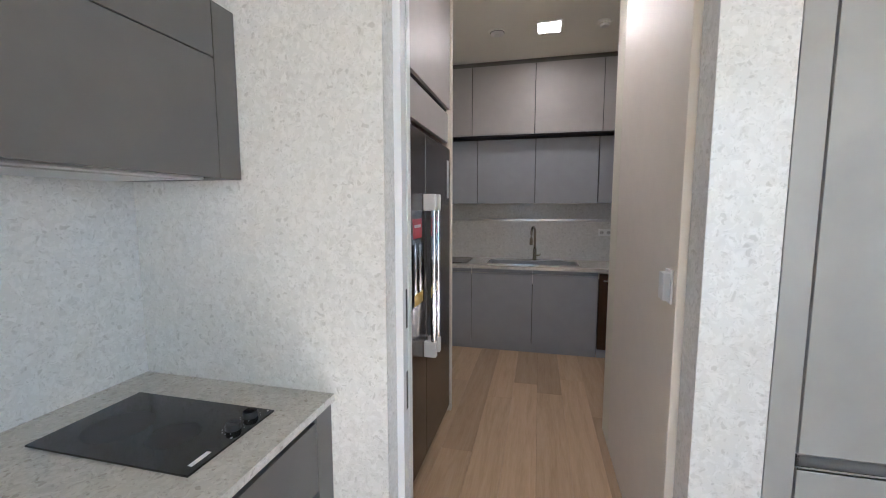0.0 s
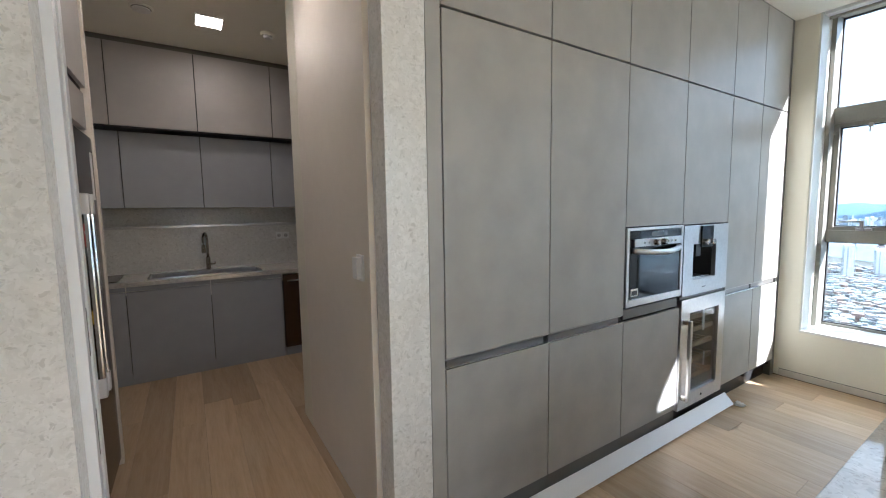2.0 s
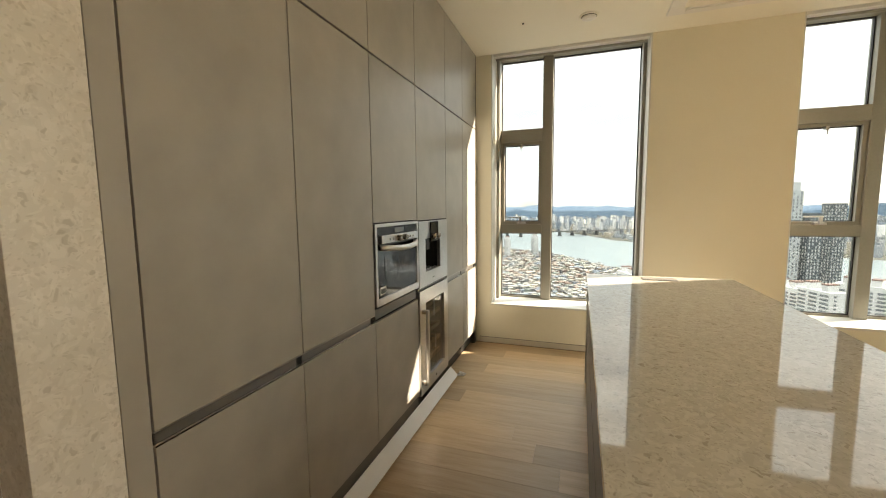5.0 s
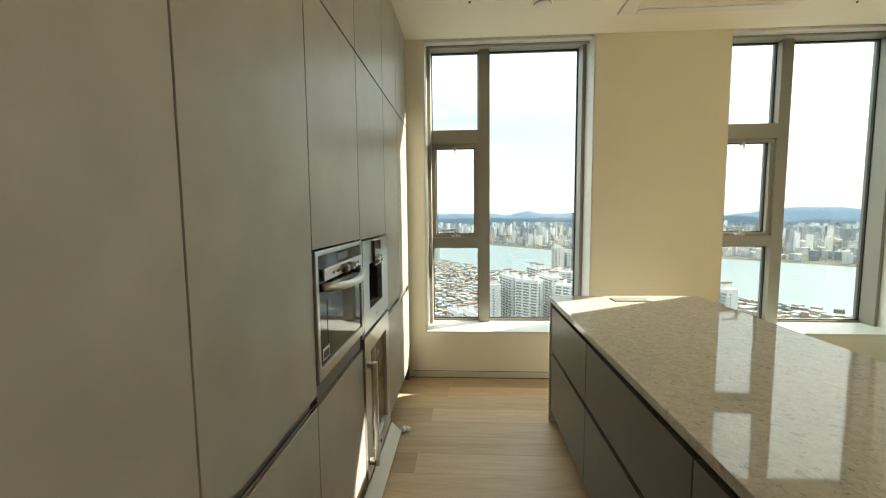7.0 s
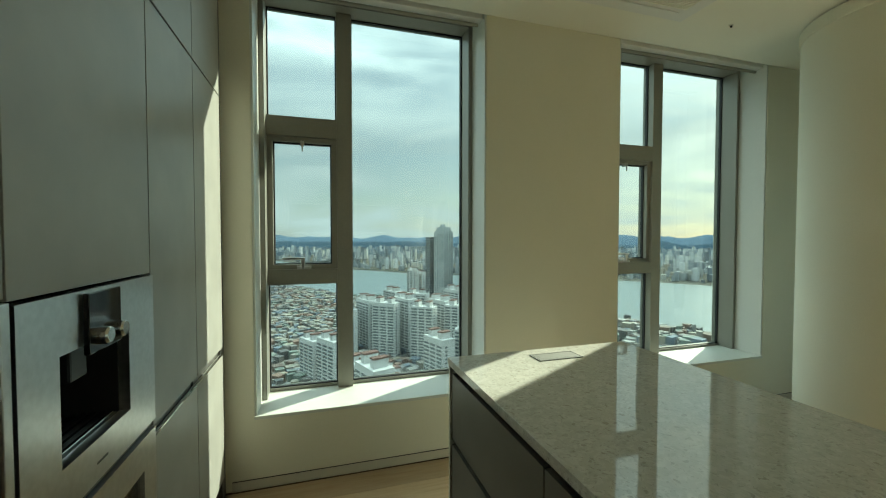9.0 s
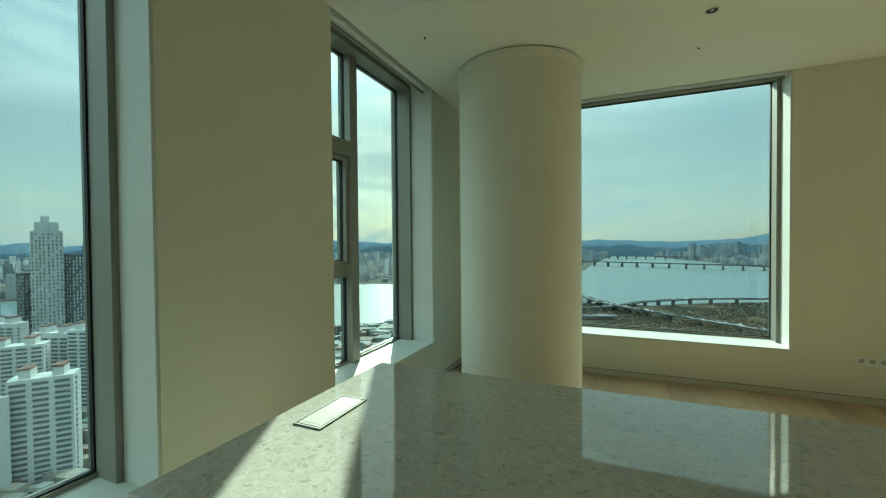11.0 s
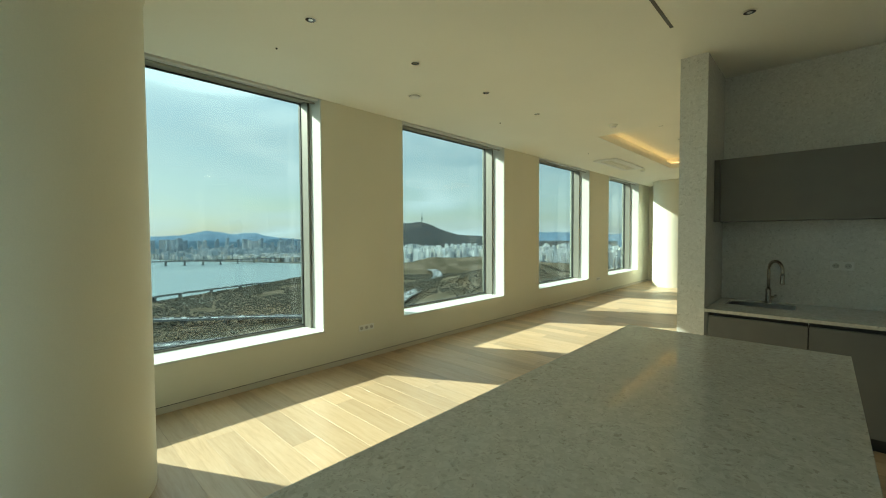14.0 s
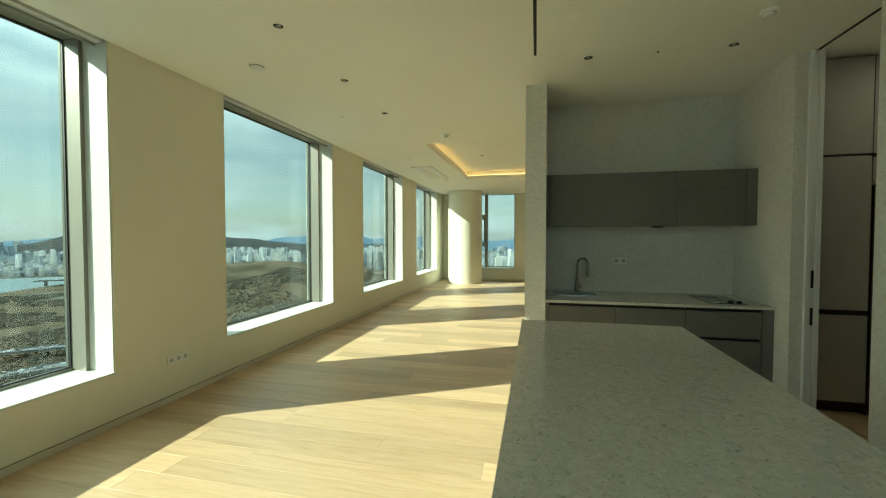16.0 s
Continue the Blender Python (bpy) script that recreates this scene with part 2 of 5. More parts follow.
M_RUBBER = material("gasket", (0.012, 0.012, 0.012), 0.6, spread=0.05)
M_STEEL = material("brushed_steel", (0.62, 0.61, 0.60), 0.28, metal=1.0, grain=(60, (0.56, 0.55, 0.54), 0.35, 0.65), spread=0.03)
M_CHROME = material("chrome", (0.75, 0.74, 0.72), 0.12, metal=1.0, spread=0.02)
M_TAP = material("tap_nickel", (0.40, 0.36, 0.31), 0.25, metal=1.0, spread=0.03)
M_BLACK = material("black_glass", (0.008, 0.008, 0.009), 0.06, spread=0.05)
M_BLACKM = material("black_plastic", (0.015, 0.015, 0.015), 0.4, spread=0.05)
M_WHITE = material("white_plastic", (0.80, 0.80, 0.78), 0.35, spread=0.02)
M_JAMB = material("jamb_white", (0.74, 0.75, 0.75), 0.35, spread=0.02)
M_FLOOR = wood_material("oak_planks", ((0.45, 0.315, 0.182), (0.53, 0.385, 0.235), (0.58, 0.44, 0.285)))
M_FLOOR_GAP = material("plank_gap", (0.10, 0.065, 0.035), 0.8, spread=0.1)
M_GLASS = glass_material("window_glass", (0.61, 0.645, 0.635), 0.03)
M_BASE = material("baseboard", (0.62, 0.58, 0.49), 0.5, spread=0.03)


# ---------------------------------------------------------------- mesh helpers
def mesh(name, bm, mat):
    me = bpy.data.meshes.new(name)
    bm.normal_update()
    bm.to_mesh(me)
    bm.free()
    for m in (mat if isinstance(mat, (list, tuple)) else [mat]):
        me.materials.append(m)
    return me


def part(name, bm, mat, parent, label="", smooth=False):
    ob = new(name, mesh(name, bm, mat))
    if smooth:
        ob.data.shade_smooth()
    if parent is not None:
        ob.parent = parent
        if parent.type == "EMPTY":
            ob.matrix_parent_inverse = Matrix.Translation(-parent.location)
    if label:
        ob["label"] = label
    return ob


def empty(name, x=0, y=0, z=0, label="", category="", group="", kind=""):
    ob = new(name)
    ob.location = (x, y, z)
    ob.empty_display_size = 0.1
    return tagged(ob, label, category, group, kind)


def add_box(bm, x0, x1, y0, y1, z0, z1, bevel=0.0):
    v = [bm.verts.new((x, y, z)) for z in (z0, z1) for x, y in ((x0, y0), (x1, y0), (x1, y1), (x0, y1))]
    faces = [bm.faces.new([v[i] for i in f]) for f in ((3, 2, 1, 0), (4, 5, 6, 7), (0, 1, 5, 4), (1, 2, 6, 5), (2, 3, 7, 6), (3, 0, 4, 7))]
    if bevel:
        edges = list({e for f in faces for e in f.edges})
        bmesh.ops.bevel(bm, geom=edges, offset=bevel, segments=2, affect="EDGES", profile=0.6)
    return bm


def box(x0, x1, y0, y1, z0, z1, bevel=0.0):
    return add_box(bmesh.new(), x0, x1, y0, y1, z0, z1, bevel)


def boxes(rows, bevel=0.0):
    bm = bmesh.new()
    for r in rows:
        b2 = box(*r, bevel)
        me = bpy.data.meshes.new("tmp")
        b2.to_mesh(me)
        b2.free()
        bm.from_mesh(me)
        bpy.data.meshes.remove(me)
    return bm


def add_lathe(bm, profile, cx=0, cy=0, seg=32, axis="z"):
    """profile: (radius, height) rows from bottom to top."""
    rings = []
    for r, h in profile:
        ring = []
        for k in range(seg):
            a = 2 * math.pi * k / seg
            c, s = r * math.cos(a), r * math.sin(a)
            p = (cx + c, cy + s, h) if axis == "z" else ((cx + c, h, cy + s) if axis == "y" else (h, cx + c, cy + s))
            ring.append(bm.verts.new(p))
        rings.append(ring)
    for a, b in zip(rings, rings[1:]):
        for k in range(seg):
            bm.faces.new((a[k], a[(k + 1) % seg], b[(k + 1) % seg], b[k]))
    bm.faces.new(rings[0][::-1])
    bm.faces.new(rings[-1])
    bmesh.ops.recalc_face_normals(bm, faces=bm.faces)
    return bm


def lathe(profile, cx=0, cy=0, seg=32, axis="z"):
    return add_lathe(bmesh.new(), profile, cx, cy, seg, axis)


def add_tube(bm, points, r, seg=10):
    """A round tube along a line of points."""
    pts = [Vector(p) for p in points]
    rings = []
    up = Vector((0, 0, 1))
    for i, p in enumerate(pts):
        d = (pts[min(i + 1, len(pts) - 1)] - pts[max(i - 1, 0)]).normalized()
        side = d.cross(up)
        if side.length < 0.05:
            side = d.cross(Vector((0, 1, 0)))
        side.normalize()
        other = d.cross(side)
        rings.append([bm.verts.new(p + r * (math.cos(2 * math.pi * k / seg) * side + math.sin(2 * math.pi * k / seg) * other)) for k in range(seg)])
    for a, b in zip(rings, rings[1:]):
        for k in range(seg):
            bm.faces.new((a[k], a[(k + 1) % seg], b[(k + 1) % seg], b[k]))
    bm.faces.new(rings[0][::-1])
    bm.faces.new(rings[-1])
    bmesh.ops.recalc_face_normals(bm, faces=bm.faces)
    return bm


def tube(points, r, seg=10):
    return add_tube(bmesh.new(), points, r, seg)


def setting(name, bm, mat, label="", category=""):
    return tagged(part(name, bm, mat, None), label, category, "", "structure")


# ---------------------------------------------------------------- the shell
H = 2.95           # ceiling
XE = 3.42          # east wall face
YS = -5.15         # south wall face
XW = -11.0         # west wall face
SILL = 0.425
HEAD = 3.11
S_WIN = [(0.28, 2.74)] + [(0.28 - 3.434 * k, 2.57 - 3.434 * k) for k in (1, 2, 3)]
E_WIN = [(-1.59, -0.14), (-4.22, -2.67)]
W_WIN = [(-4.22, -2.67), (-1.59, -0.14)]


def wall_with_windows(name, along, face, back, lo, hi, wins, label):
    """Sill wall, head and piers of one wall; along: 'x' or 'y'."""
    rows = []
    f0, f1 = min(face, back), max(face, back)
    put = (lambda a, b, z0, z1: (a, b, f0, f1, z0, z1)) if along == "x" else (lambda a, b, z0, z1: (f0, f1, a, b, z0, z1))
    cuts = sorted(wins)
    edge = lo
    for a, b in cuts:
        rows.append(put(edge, a, 0, 3.3))
        rows.append(put(a, b, 0, SILL - 0.02))
        rows.append(put(a, b, HEAD, 3.3))
        edge = b
    rows.append(put(edge, hi, 0, 3.3))
    return setting(name, boxes(rows), M_PLASTER, label, "wall")


wall_with_windows("wall_south", "x", YS, YS - 0.478, XW - 0.478, XE + 0.478, S_WIN, "cream painted wall with tall window openings")
wall_with_windows("wall_east", "y", XE, XE + 0.478, YS, 0.9, E_WIN, "cream painted wall beside the kitchen with two tall windows")
wall_with_windows("wall_west", "y", XW, XW - 0.478, YS, 3.2, W_WIN, "cream painted far wall of the living room")

setting("floor_slab", box(XW - 0.5, XE + 0.3, YS - 0.3, 3.8, -0.25, -0.012), M_FLOOR_GAP, "dark joint bed under oak planks", "floor")

# ceiling with the cove recess over the living room
CX0, CX1, CY0, CY1 = -7.5, -3.5, -3.70, -0.60
setting("ceiling", boxes([
    (XW, CX0, YS, 3.2, H, H + 0.10), (CX1, XE, YS, 3.8, H, H + 0.10),
    (CX0, CX1, YS, CY0, H, H + 0.10), (CX0, CX1, CY1, 3.2, H, H + 0.10),
    (CX0 - 0.15, CX1 + 0.15, CY0 - 0.15, CY1 + 0.15, H + 0.22, H + 0.30),
    (CX0 - 0.16, CX0 - 0.10, CY0 - 0.15, CY1 + 0.15, H + 0.10, H + 0.22), (CX1 + 0.10, CX1 + 0.16, CY0 - 0.15, CY1 + 0.15, H + 0.10, H + 0.22),
    (CX0 - 0.10, CX1 + 0.10, CY0 - 0.16, CY0 - 0.10, H + 0.10, H + 0.22), (CX0 - 0.10, CX1 + 0.10, CY1 + 0.10, CY1 + 0.16, H + 0.10, H + 0.22),
]), M_CEIL, "white painted ceiling with a recessed cove", "ceiling")
setting("roof_slab", box(XW - 0.478, XE + 0.478, YS - 0.478, 3.8, 3.302, 3.5), M_CEIL, "plain slab above the ceiling", "ceiling")

# block between kitchen, pantry and living room
XB = -2.10
YN = 0.04
setting("wall_kitchenette", boxes([
    (XB - 0.2, XB, -1.89, YN, 0, H), (XB - 0.2, -1.33, -2.09, -1.89, 0, H)]), M_STONE, "pale terrazzo stone wall round the kitchenette niche", "wall")
setting("wall_pantry_side", boxes([(XB, -1.12, YN, YN + 0.09, 0, H)]), M_STONE, "pale terrazzo stone wall beside the pantry door", "wall")
setting("wall_pantry_back", boxes([(XB - 0.2, XB, YN, 3.75, 0, H), (XB, 2.2, 3.57, 3.75, 0, H), (2.0, 2.2, 1.4, 3.57, 0, H), (-0.20, 2.0, 1.40, 1.62, 0, H)]), M_PLASTER, "painted walls behind the pantry cabinets", "wall")
setting("wall_behind_cabinets", boxes([(-0.10, XE, 0.64, 0.9, 0, H)]), M_PLASTER, "painted wall behind the tall cabinets", "wall")
setting("wall_north", boxes([(XW, XB - 0.2, 3.0, 3.2, 0, H)]), M_PLASTER, "plain painted wall closing the living room", "wall")
setting("pantry_panel_wall", boxes([(-0.20, -0.05, 0.167, 1.40, 0, H)], 0.004), M_PANEL, "smooth beige panelled wall inside the pantry door", "wall")
setting("stone_pier", box(-0.240, -0.070, 0.0, 0.11, 0, H, 0.002), M_STONE, "narrow pale stone pier beside the tall cabinets", "wall")
setting("pier_core", box(-0.232, -0.070, 0.112, 0.165, 0, H), M_JAMB, "white jamb behind the stone pier", "trim")

# round columns
for cx, cy in ((2.55, -4.22), (-10.1, -4.22)):
    ob = part("column", lathe([(0.54, 0.0), (0.54, 2.86), (0.545, 2.862), (0.55, 2.87), (0.55, 2.94)], cx, cy, 96), M_PLASTER, None, smooth=True)
    tagged(ob, "round cream plastered column with a shadow collar", "column", "columns", "structure")
    ob.data.set_sharp_from_angle(angle=radians(40))


# ---------------------------------------------------------------- windows
def window(name, along, a, b, face, sgn, mullion=None, label=""):
    """A window in an opening from a to b. face: wall face; sgn: +1 or -1, the way outward. mullion: (m0, m1) for a casement strip."""
    def rows(a0, a1, d0, d1, z0, z1):
        f0, f1 = face + sgn * d0, face + sgn * d1
        f0, f1 = min(f0, f1), max(f0, f1)
        return (a0, a1, f0, f1, z0, z1) if along == "x" else (f0, f1, a0, a1, z0, z1)
    w = empty(name, 0, 0, 0, label, "window", "", "structure")
    part("window_sill", box(*rows(a, b, -0.004, 0.40, SILL - 0.02, SILL), 0.003), M_SILL, w, "white stone sill")
    part("reveal", box(*rows(a, a + 0.012, 0.006, 0.236, SILL, HEAD)), M_SILL, w, "white reveal lining")
    part("reveal", box(*rows(b - 0.012, b, 0.006, 0.236, SILL, HEAD)), M_SILL, w, "white reveal lining")
    g, top = 0.03, 0.13
    i0, i1, z0, z1 = a + 0.012, b - 0.012, SILL, HEAD
    part("window_frame", box(*rows(i0, i0 + g, 0.236, 0.44, z0, z1)), M_ALU, w)
    part("window_frame", box(*rows(i1 - g, i1, 0.236, 0.44, z0, z1)), M_ALU, w)
    part("window_frame", box(*rows(i0 + g, i1 - g, 0.236, 0.44, z1 - top, z1)), M_ALU, w)
    part("window_frame", box(*rows(i0 + g, i1 - g, 0.37, 0.44, z0, z0 + 0.02)), M_ALU, w)
    part("blind_box", box(*rows(i0, i1, 0.04, 0.13, H - 0.01, H + 0.07), 0.006), M_WHITE, w, "white roller blind cassette")
    part("blind_bar", tube([rows(i0 + 0.02, 0, 0.09, 0.09, H - 0.03, 0)[0:5:2] if along == "x" else (face + sgn * 0.09, i0 + 0.02, H - 0.03),
                            (i1 - 0.02, face + sgn * 0.09, H - 0.03) if along == "x" else (face + sgn * 0.09, i1 - 0.02, H - 0.03)], 0.012), M_ALU, w, "round grey bottom bar of a rolled-up blind")
    gl0, gl1 = i0 + g, i1 - g
    panes = [(gl0, gl1, z0 + 0.02, z1 - top)]
    if mullion:
        m0, m1 = mullion
        part("mullion", box(*rows(m0, m1, 0.32, 0.44, z0 + 0.0, z1 - top), 0.003), M_ALU, w)
        lo, hi = (m1, gl1) if gl1 - m1 < m0 - gl0 else (gl0, m0)
        zs = [(1.15, 1.25), (2.13, 2.26)]
        for t0, t1 in zs:
            part("transom", box(*rows(lo, hi, 0.32, 0.44, t0, t1), 0.003), M_ALU, w)
        part("casement_frame", boxes([rows(lo, lo + 0.035, 0.345, 0.44, 1.25, 2.13), rows(hi - 0.035, hi, 0.345, 0.44, 1.25, 2.13),
                                      rows(lo + 0.035, hi - 0.035, 0.345, 0.44, 1.25, 1.28), rows(lo + 0.035, hi - 0.035, 0.345, 0.44, 2.10, 2.13)]), M_ALU, w, "opening casement frame")
        mid = (lo + hi) / 2
        part("handle", boxes([rows(mid - 0.05, mid + 0.04, 0.30, 0.345, 1.252, 1.272), rows(mid - 0.01, mid + 0.012, 0.275, 0.30, 1.255, 1.33), rows(mid - 0.012, mid + 0.13, 0.265, 0.285, 1.318, 1.332)], 0.003), M_STEEL, w, "brushed metal casement handle")
        part("stay", boxes([rows(mid - 0.012, mid + 0.012, 0.30, 0.344, 2.07, 2.10), rows(mid - 0.004, mid + 0.004, 0.295, 0.305, 2.03, 2.07)], 0.002), M_STEEL, w, "small metal catch")
        other = (gl0, m0) if lo == m1 else (m1, gl1)
        panes = [(other[0], other[1], z0 + 0.02, z1 - top), (lo, hi, z0 + 0.02, 1.15), (lo + 0.035, hi - 0.035, 1.28, 2.10), (lo, hi, 2.26, z1 - top)]
    for p0, p1, q0, q1 in panes:
        part("gasket", boxes([rows(p0, p0 + 0.008, 0.382, 0.405, q0, q1), rows(p1 - 0.008, p1, 0.382, 0.405, q0, q1),
                              rows(p0, p1, 0.382, 0.405, q0, q0 + 0.008), rows(p0, p1, 0.382, 0.405, q1 - 0.008, q1)]), M_RUBBER, w)
        pane = part("pane", box(*rows(p0 + 0.004, p1 - 0.004, 0.392, 0.398, q0 + 0.004, q1 - 0.004)), M_GLASS, w, "slightly green tinted clear glass")
        pane.visible_shadow = False
    return w


for k, (a, b) in enumerate(S_WIN):
    window(f"window_{k + 1}", "x", a, b, YS, -1, None, "tall fixed window with a grey aluminium frame")
for k, (a, b) in enumerate(E_WIN):
    window(f"window_{k + 5}", "y", a, b, XE, 1, ((b - 0.585, b - 0.485), (b - 0.735, b - 0.635))[k], "tall window with a narrow opening casement strip")
for k, (a, b) in enumerate(W_WIN):
    window(f"window_{k + 7}", "y", a, b, XW, -1, (a + 0.485, a + 0.585), "tall far window with a narrow opening casement strip")


# ---------------------------------------------------------------- small trim
def trim(name, r, mat, label, category="trim", bevel=0.0):
    return setting(name, box(*r, bevel), mat, label, category)


for k, (x0, x1) in enumerate([(XW, XE)]):
    trim("baseboard", (x0, x1, YS, YS + 0.008, 0.0, 0.055), M_BASE, "low flush cream baseboard", "baseboard", 0.002)
trim("baseboard", (XE - 0.008, XE, YS + 0.01, -0.02, 0.0, 0.055), M_BASE, "low flush cream baseboard", "baseboard", 0.002)
trim("baseboard", (XW, XW + 0.008, YS + 0.01, 2.99, 0.0, 0.055), M_BASE, "low flush cream baseboard", "baseboard", 0.002)
# Proud dark strips stand in for the shade of the gap above the baseboard.
trim("shadow_gap", (XW, XE, YS + 0.0005, YS + 0.005, 0.0555, 0.0585), M_RECESS_SHADE, "thin dark strip painted as the shadow gap over the baseboard")
trim("shadow_gap", (XE - 0.005, XE - 0.0005, YS + 0.01, -0.02, 0.0555, 0.0585), M_RECESS_SHADE, "thin dark strip painted as the shadow gap over the baseboard")
# door surround of the pantry
jamb = empty("door_jamb", -1.05, YN + 0.1, 0, "white pocket door jamb with two dark latch cutouts", "door jamb", "", "structure")
part("jamb", boxes([(-1.14, -1.095, YN + 0.092, YN + 0.122, 0, H), (-1.14, -1.095, YN + 0.156, YN + 0.19, 0, H)], 0.001), M_JAMB, jamb)
part("door_leaf_edge", box(-1.14, -1.100, YN + 0.124, YN + 0.154, 0, H - 0.02), M_JAMB, jamb, "edge of the hidden sliding door leaf")
part("latch", box(-1.1005, -1.0985, YN + 0.130, YN + 0.150, 1.06, 1.20), M_BLACKM, jamb, "dark latch recess")
part("latch", box(-1.1005, -1.0985, YN + 0.130, YN + 0.150, 0.76, 0.90), M_BLACKM, jamb, "dark latch recess")
part("track", box(-1.09, -0.28, YN + 0.128, YN + 0.150, H - 0.004, H - 0.001), M_RECESS_SHADE, jamb, "dark ceiling track of the sliding door")
trim("door_edge_trim", (-0.258, -0.2325, 0.129, 0.163, 0, H - 0.002), M_PANEL, "pale beige edge trim beside the stone pier", "trim", 0.003)
trim("latch_plate", (-0.2335, -0.2318, 0.114, 0.127, 1.04, 1.18), M_BLACKM, "dark strike plate in the jamb")
trim("pocket_wall", (XB, -1.142, YN + 0.172, YN + 0.198, 0, H), M_JAMB, "inner wall of the sliding door pocket")
slot = trim("air_slot", (-0.69, 1.2, -2.012, -1.990, H - 0.003, H - 0.0005), M_BLACKM, "black linear slot diffuser in the ceiling", "air slot")


# ---------------------------------------------------------------- tall cabinets
def door(bm_rows, mat, parent, label=""):
    return part("door", boxes(bm_rows, 0.0015), mat, parent, label)


G = 0.0032
TALL = [0.0, 0.59, 1.18, 1.775, 2.38, 2.86, 3.33]
GRP = "row of tall kitchen cabinets"
for k, (x0, x1) in enumerate(zip(TALL, TALL[1:])):
    what = {2: "tall grey matt cabinet with a compact oven built in", 3: "tall grey matt cabinet with coffee machine and wine cooler"}.get(k, "tall grey matt cabinet with handleless doors")
    c = empty("tall_cabinet", (x0 + x1) / 2, 0.3, 0, what, "cabinet", GRP)
    shelf = {2: [(0.15, 0.80), (1.37, 2.93)], 3: [(1.37, 2.93)]}.get(k, [(0.15, 2.93)])
    rows = [(x0 + 0.001, x0 + 0.018, 0.022, 0.62, 0.10, 2.93), (x1 - 0.018, x1 - 0.001, 0.022, 0.62, 0.10, 2.93), (x0 + 0.018, x1 - 0.018, 0.60, 0.62, 0.10, 2.93)]
    rows += [(x0 + 0.018, x1 - 0.018, 0.034, 0.60, a, b) for a, b in shelf]
    part("body", boxes(rows), M_RECESS_SHADE, c)
    door([(x0 + G, x1 - G, 0, 0.02, 2.2235, 2.93)], M_CAB, c)
    if k == 2:
        door([(x0 + G, x1 - G, 0, 0.02, 1.358, 2.2135)], M_CAB, c)
        door([(x0 + G, x1 - G, 0, 0.02, 0.15, 0.822)], M_CAB, c)
        part("filler", box(x0 + G, x1 - G - 0.03, 0.004, 0.03, 0.838, 0.893), M_CAB_KIT, c, "grey strip under the oven")
    elif k == 3:
        door([(x0 + G, x1 - G, 0, 0.02, 1.352, 2.2135)], M_CAB, c)
        part("filler", box(x0 + G, x1 - G, 0.004, 0.03, 0.872, 0.890), M_CAB_KIT, c, "grey strip under the coffee machine")
    else:
        door([(x0 + G, x1 - G, 0, 0.02, 0.866, 2.2135)], M_CAB, c)
        door([(x0 + G, x1 - G, 0, 0.02, 0.15, 0.822)], M_CAB, c)
    if k not in (2, 3):
        part("handle_channel", box(x0 + 0.012, x1 - 0.012, 0.022, 0.033, 0.822, 0.866), M_CHANNEL, c, "recessed brushed metal grip channel")
        part("handle_lip", box(x0 + G, x1 - G, 0.001, 0.008, 0.8225, 0.8275), M_CHROME, c, "thin bright metal lip")
        part("handle_lip", box(x0 + G, x1 - G, 0.004, 0.012, 0.861, 0.8655), M_STEEL, c, "thin bright metal lip")
    part("plinth", box(x0 + 0.0005, x1 - 0.0005, *((0.012, 0.030, 0.02, 0.142) if k < 3 else (0.06, 0.075, 0.0, 0.099))), M_CAB_KIT if k < 3 else M_RECESS_SHADE, c)
    for fx in (x0 + 0.08, x1 - 0.08) if k > 2 else ():
        part("foot", lathe([(0.022, 0.0), (0.022, 0.012), (0.015, 0.016), (0.015, 0.1)], fx, 0.085, 12), M_BLACKM, c)
tagged(part("cabinet_filler", box(-0.068, -G, 0.0, 0.62, 0.0, 2.945, 0.0015), M_CAB, None), "grey matt filler panel beside the stone pier", "filler panel")
tagged(part("end_panel", box(3.332, XE - 0.012, 0.012, 0.62, 0.0, 2.945, 0.0015), M_CAB_KIT, None), "dark grey end panel against the window wall", "filler panel")
trim("cabinet_cornice", (-0.068, XE - 0.012, 0.012, 0.62, 2.9305, 2.9495), M_CAB_KIT, "dark grey strip between cabinets and ceiling")

# ---- oven
ov = empty("oven", 1.4775, 0.0, 0.90, "stainless compact oven with black glass door and bar handle", "oven")
OX0, OX1 = 1.184, 1.771
part("chassis", box(OX0 + 0.02, OX1 - 0.02, 0.005, 0.5, 0.905, 1.348), M_BLACKM, ov)
part("frame", boxes([(OX0, OX0 + 0.024, -0.022, 0.004, 0.905, 1.352), (OX1 - 0.024, OX1, -0.022, 0.004, 0.905, 1.352),
                     (OX0 + 0.024, OX1 - 0.024, -0.022, 0.004, 1.335, 1.352), (OX0 + 0.024, OX1 - 0.024, -0.022, 0.004, 0.905, 0.945)], 0.003), M_STEEL, ov, "brushed steel front frame")
part("display", box(OX0 + 0.025, OX1 - 0.025, -0.019, 0.004, 1.288, 1.334), M_BLACK, ov, "black glass display strip")
part("display_window", box(1.42, 1.55, -0.0205, -0.019, 1.298, 1.324), material("lcd_grey", (0.13, 0.15, 0.16), 0.2, spread=0.05), ov, "grey liquid crystal window")
part("control_strip", box(OX0 + 0.06, OX1 - 0.031, -0.030, -0.004, 1.243, 1.287, 0.004), M_STEEL, ov, "steel control strip")
for kx in (1.44, 1.52):
    part("knob", lathe([(0.014, -0.058), (0.016, -0.05), (0.017, -0.03)], kx, 1.264, 20, "y"), M_TAP, ov, "round bronze control knob", smooth=False)
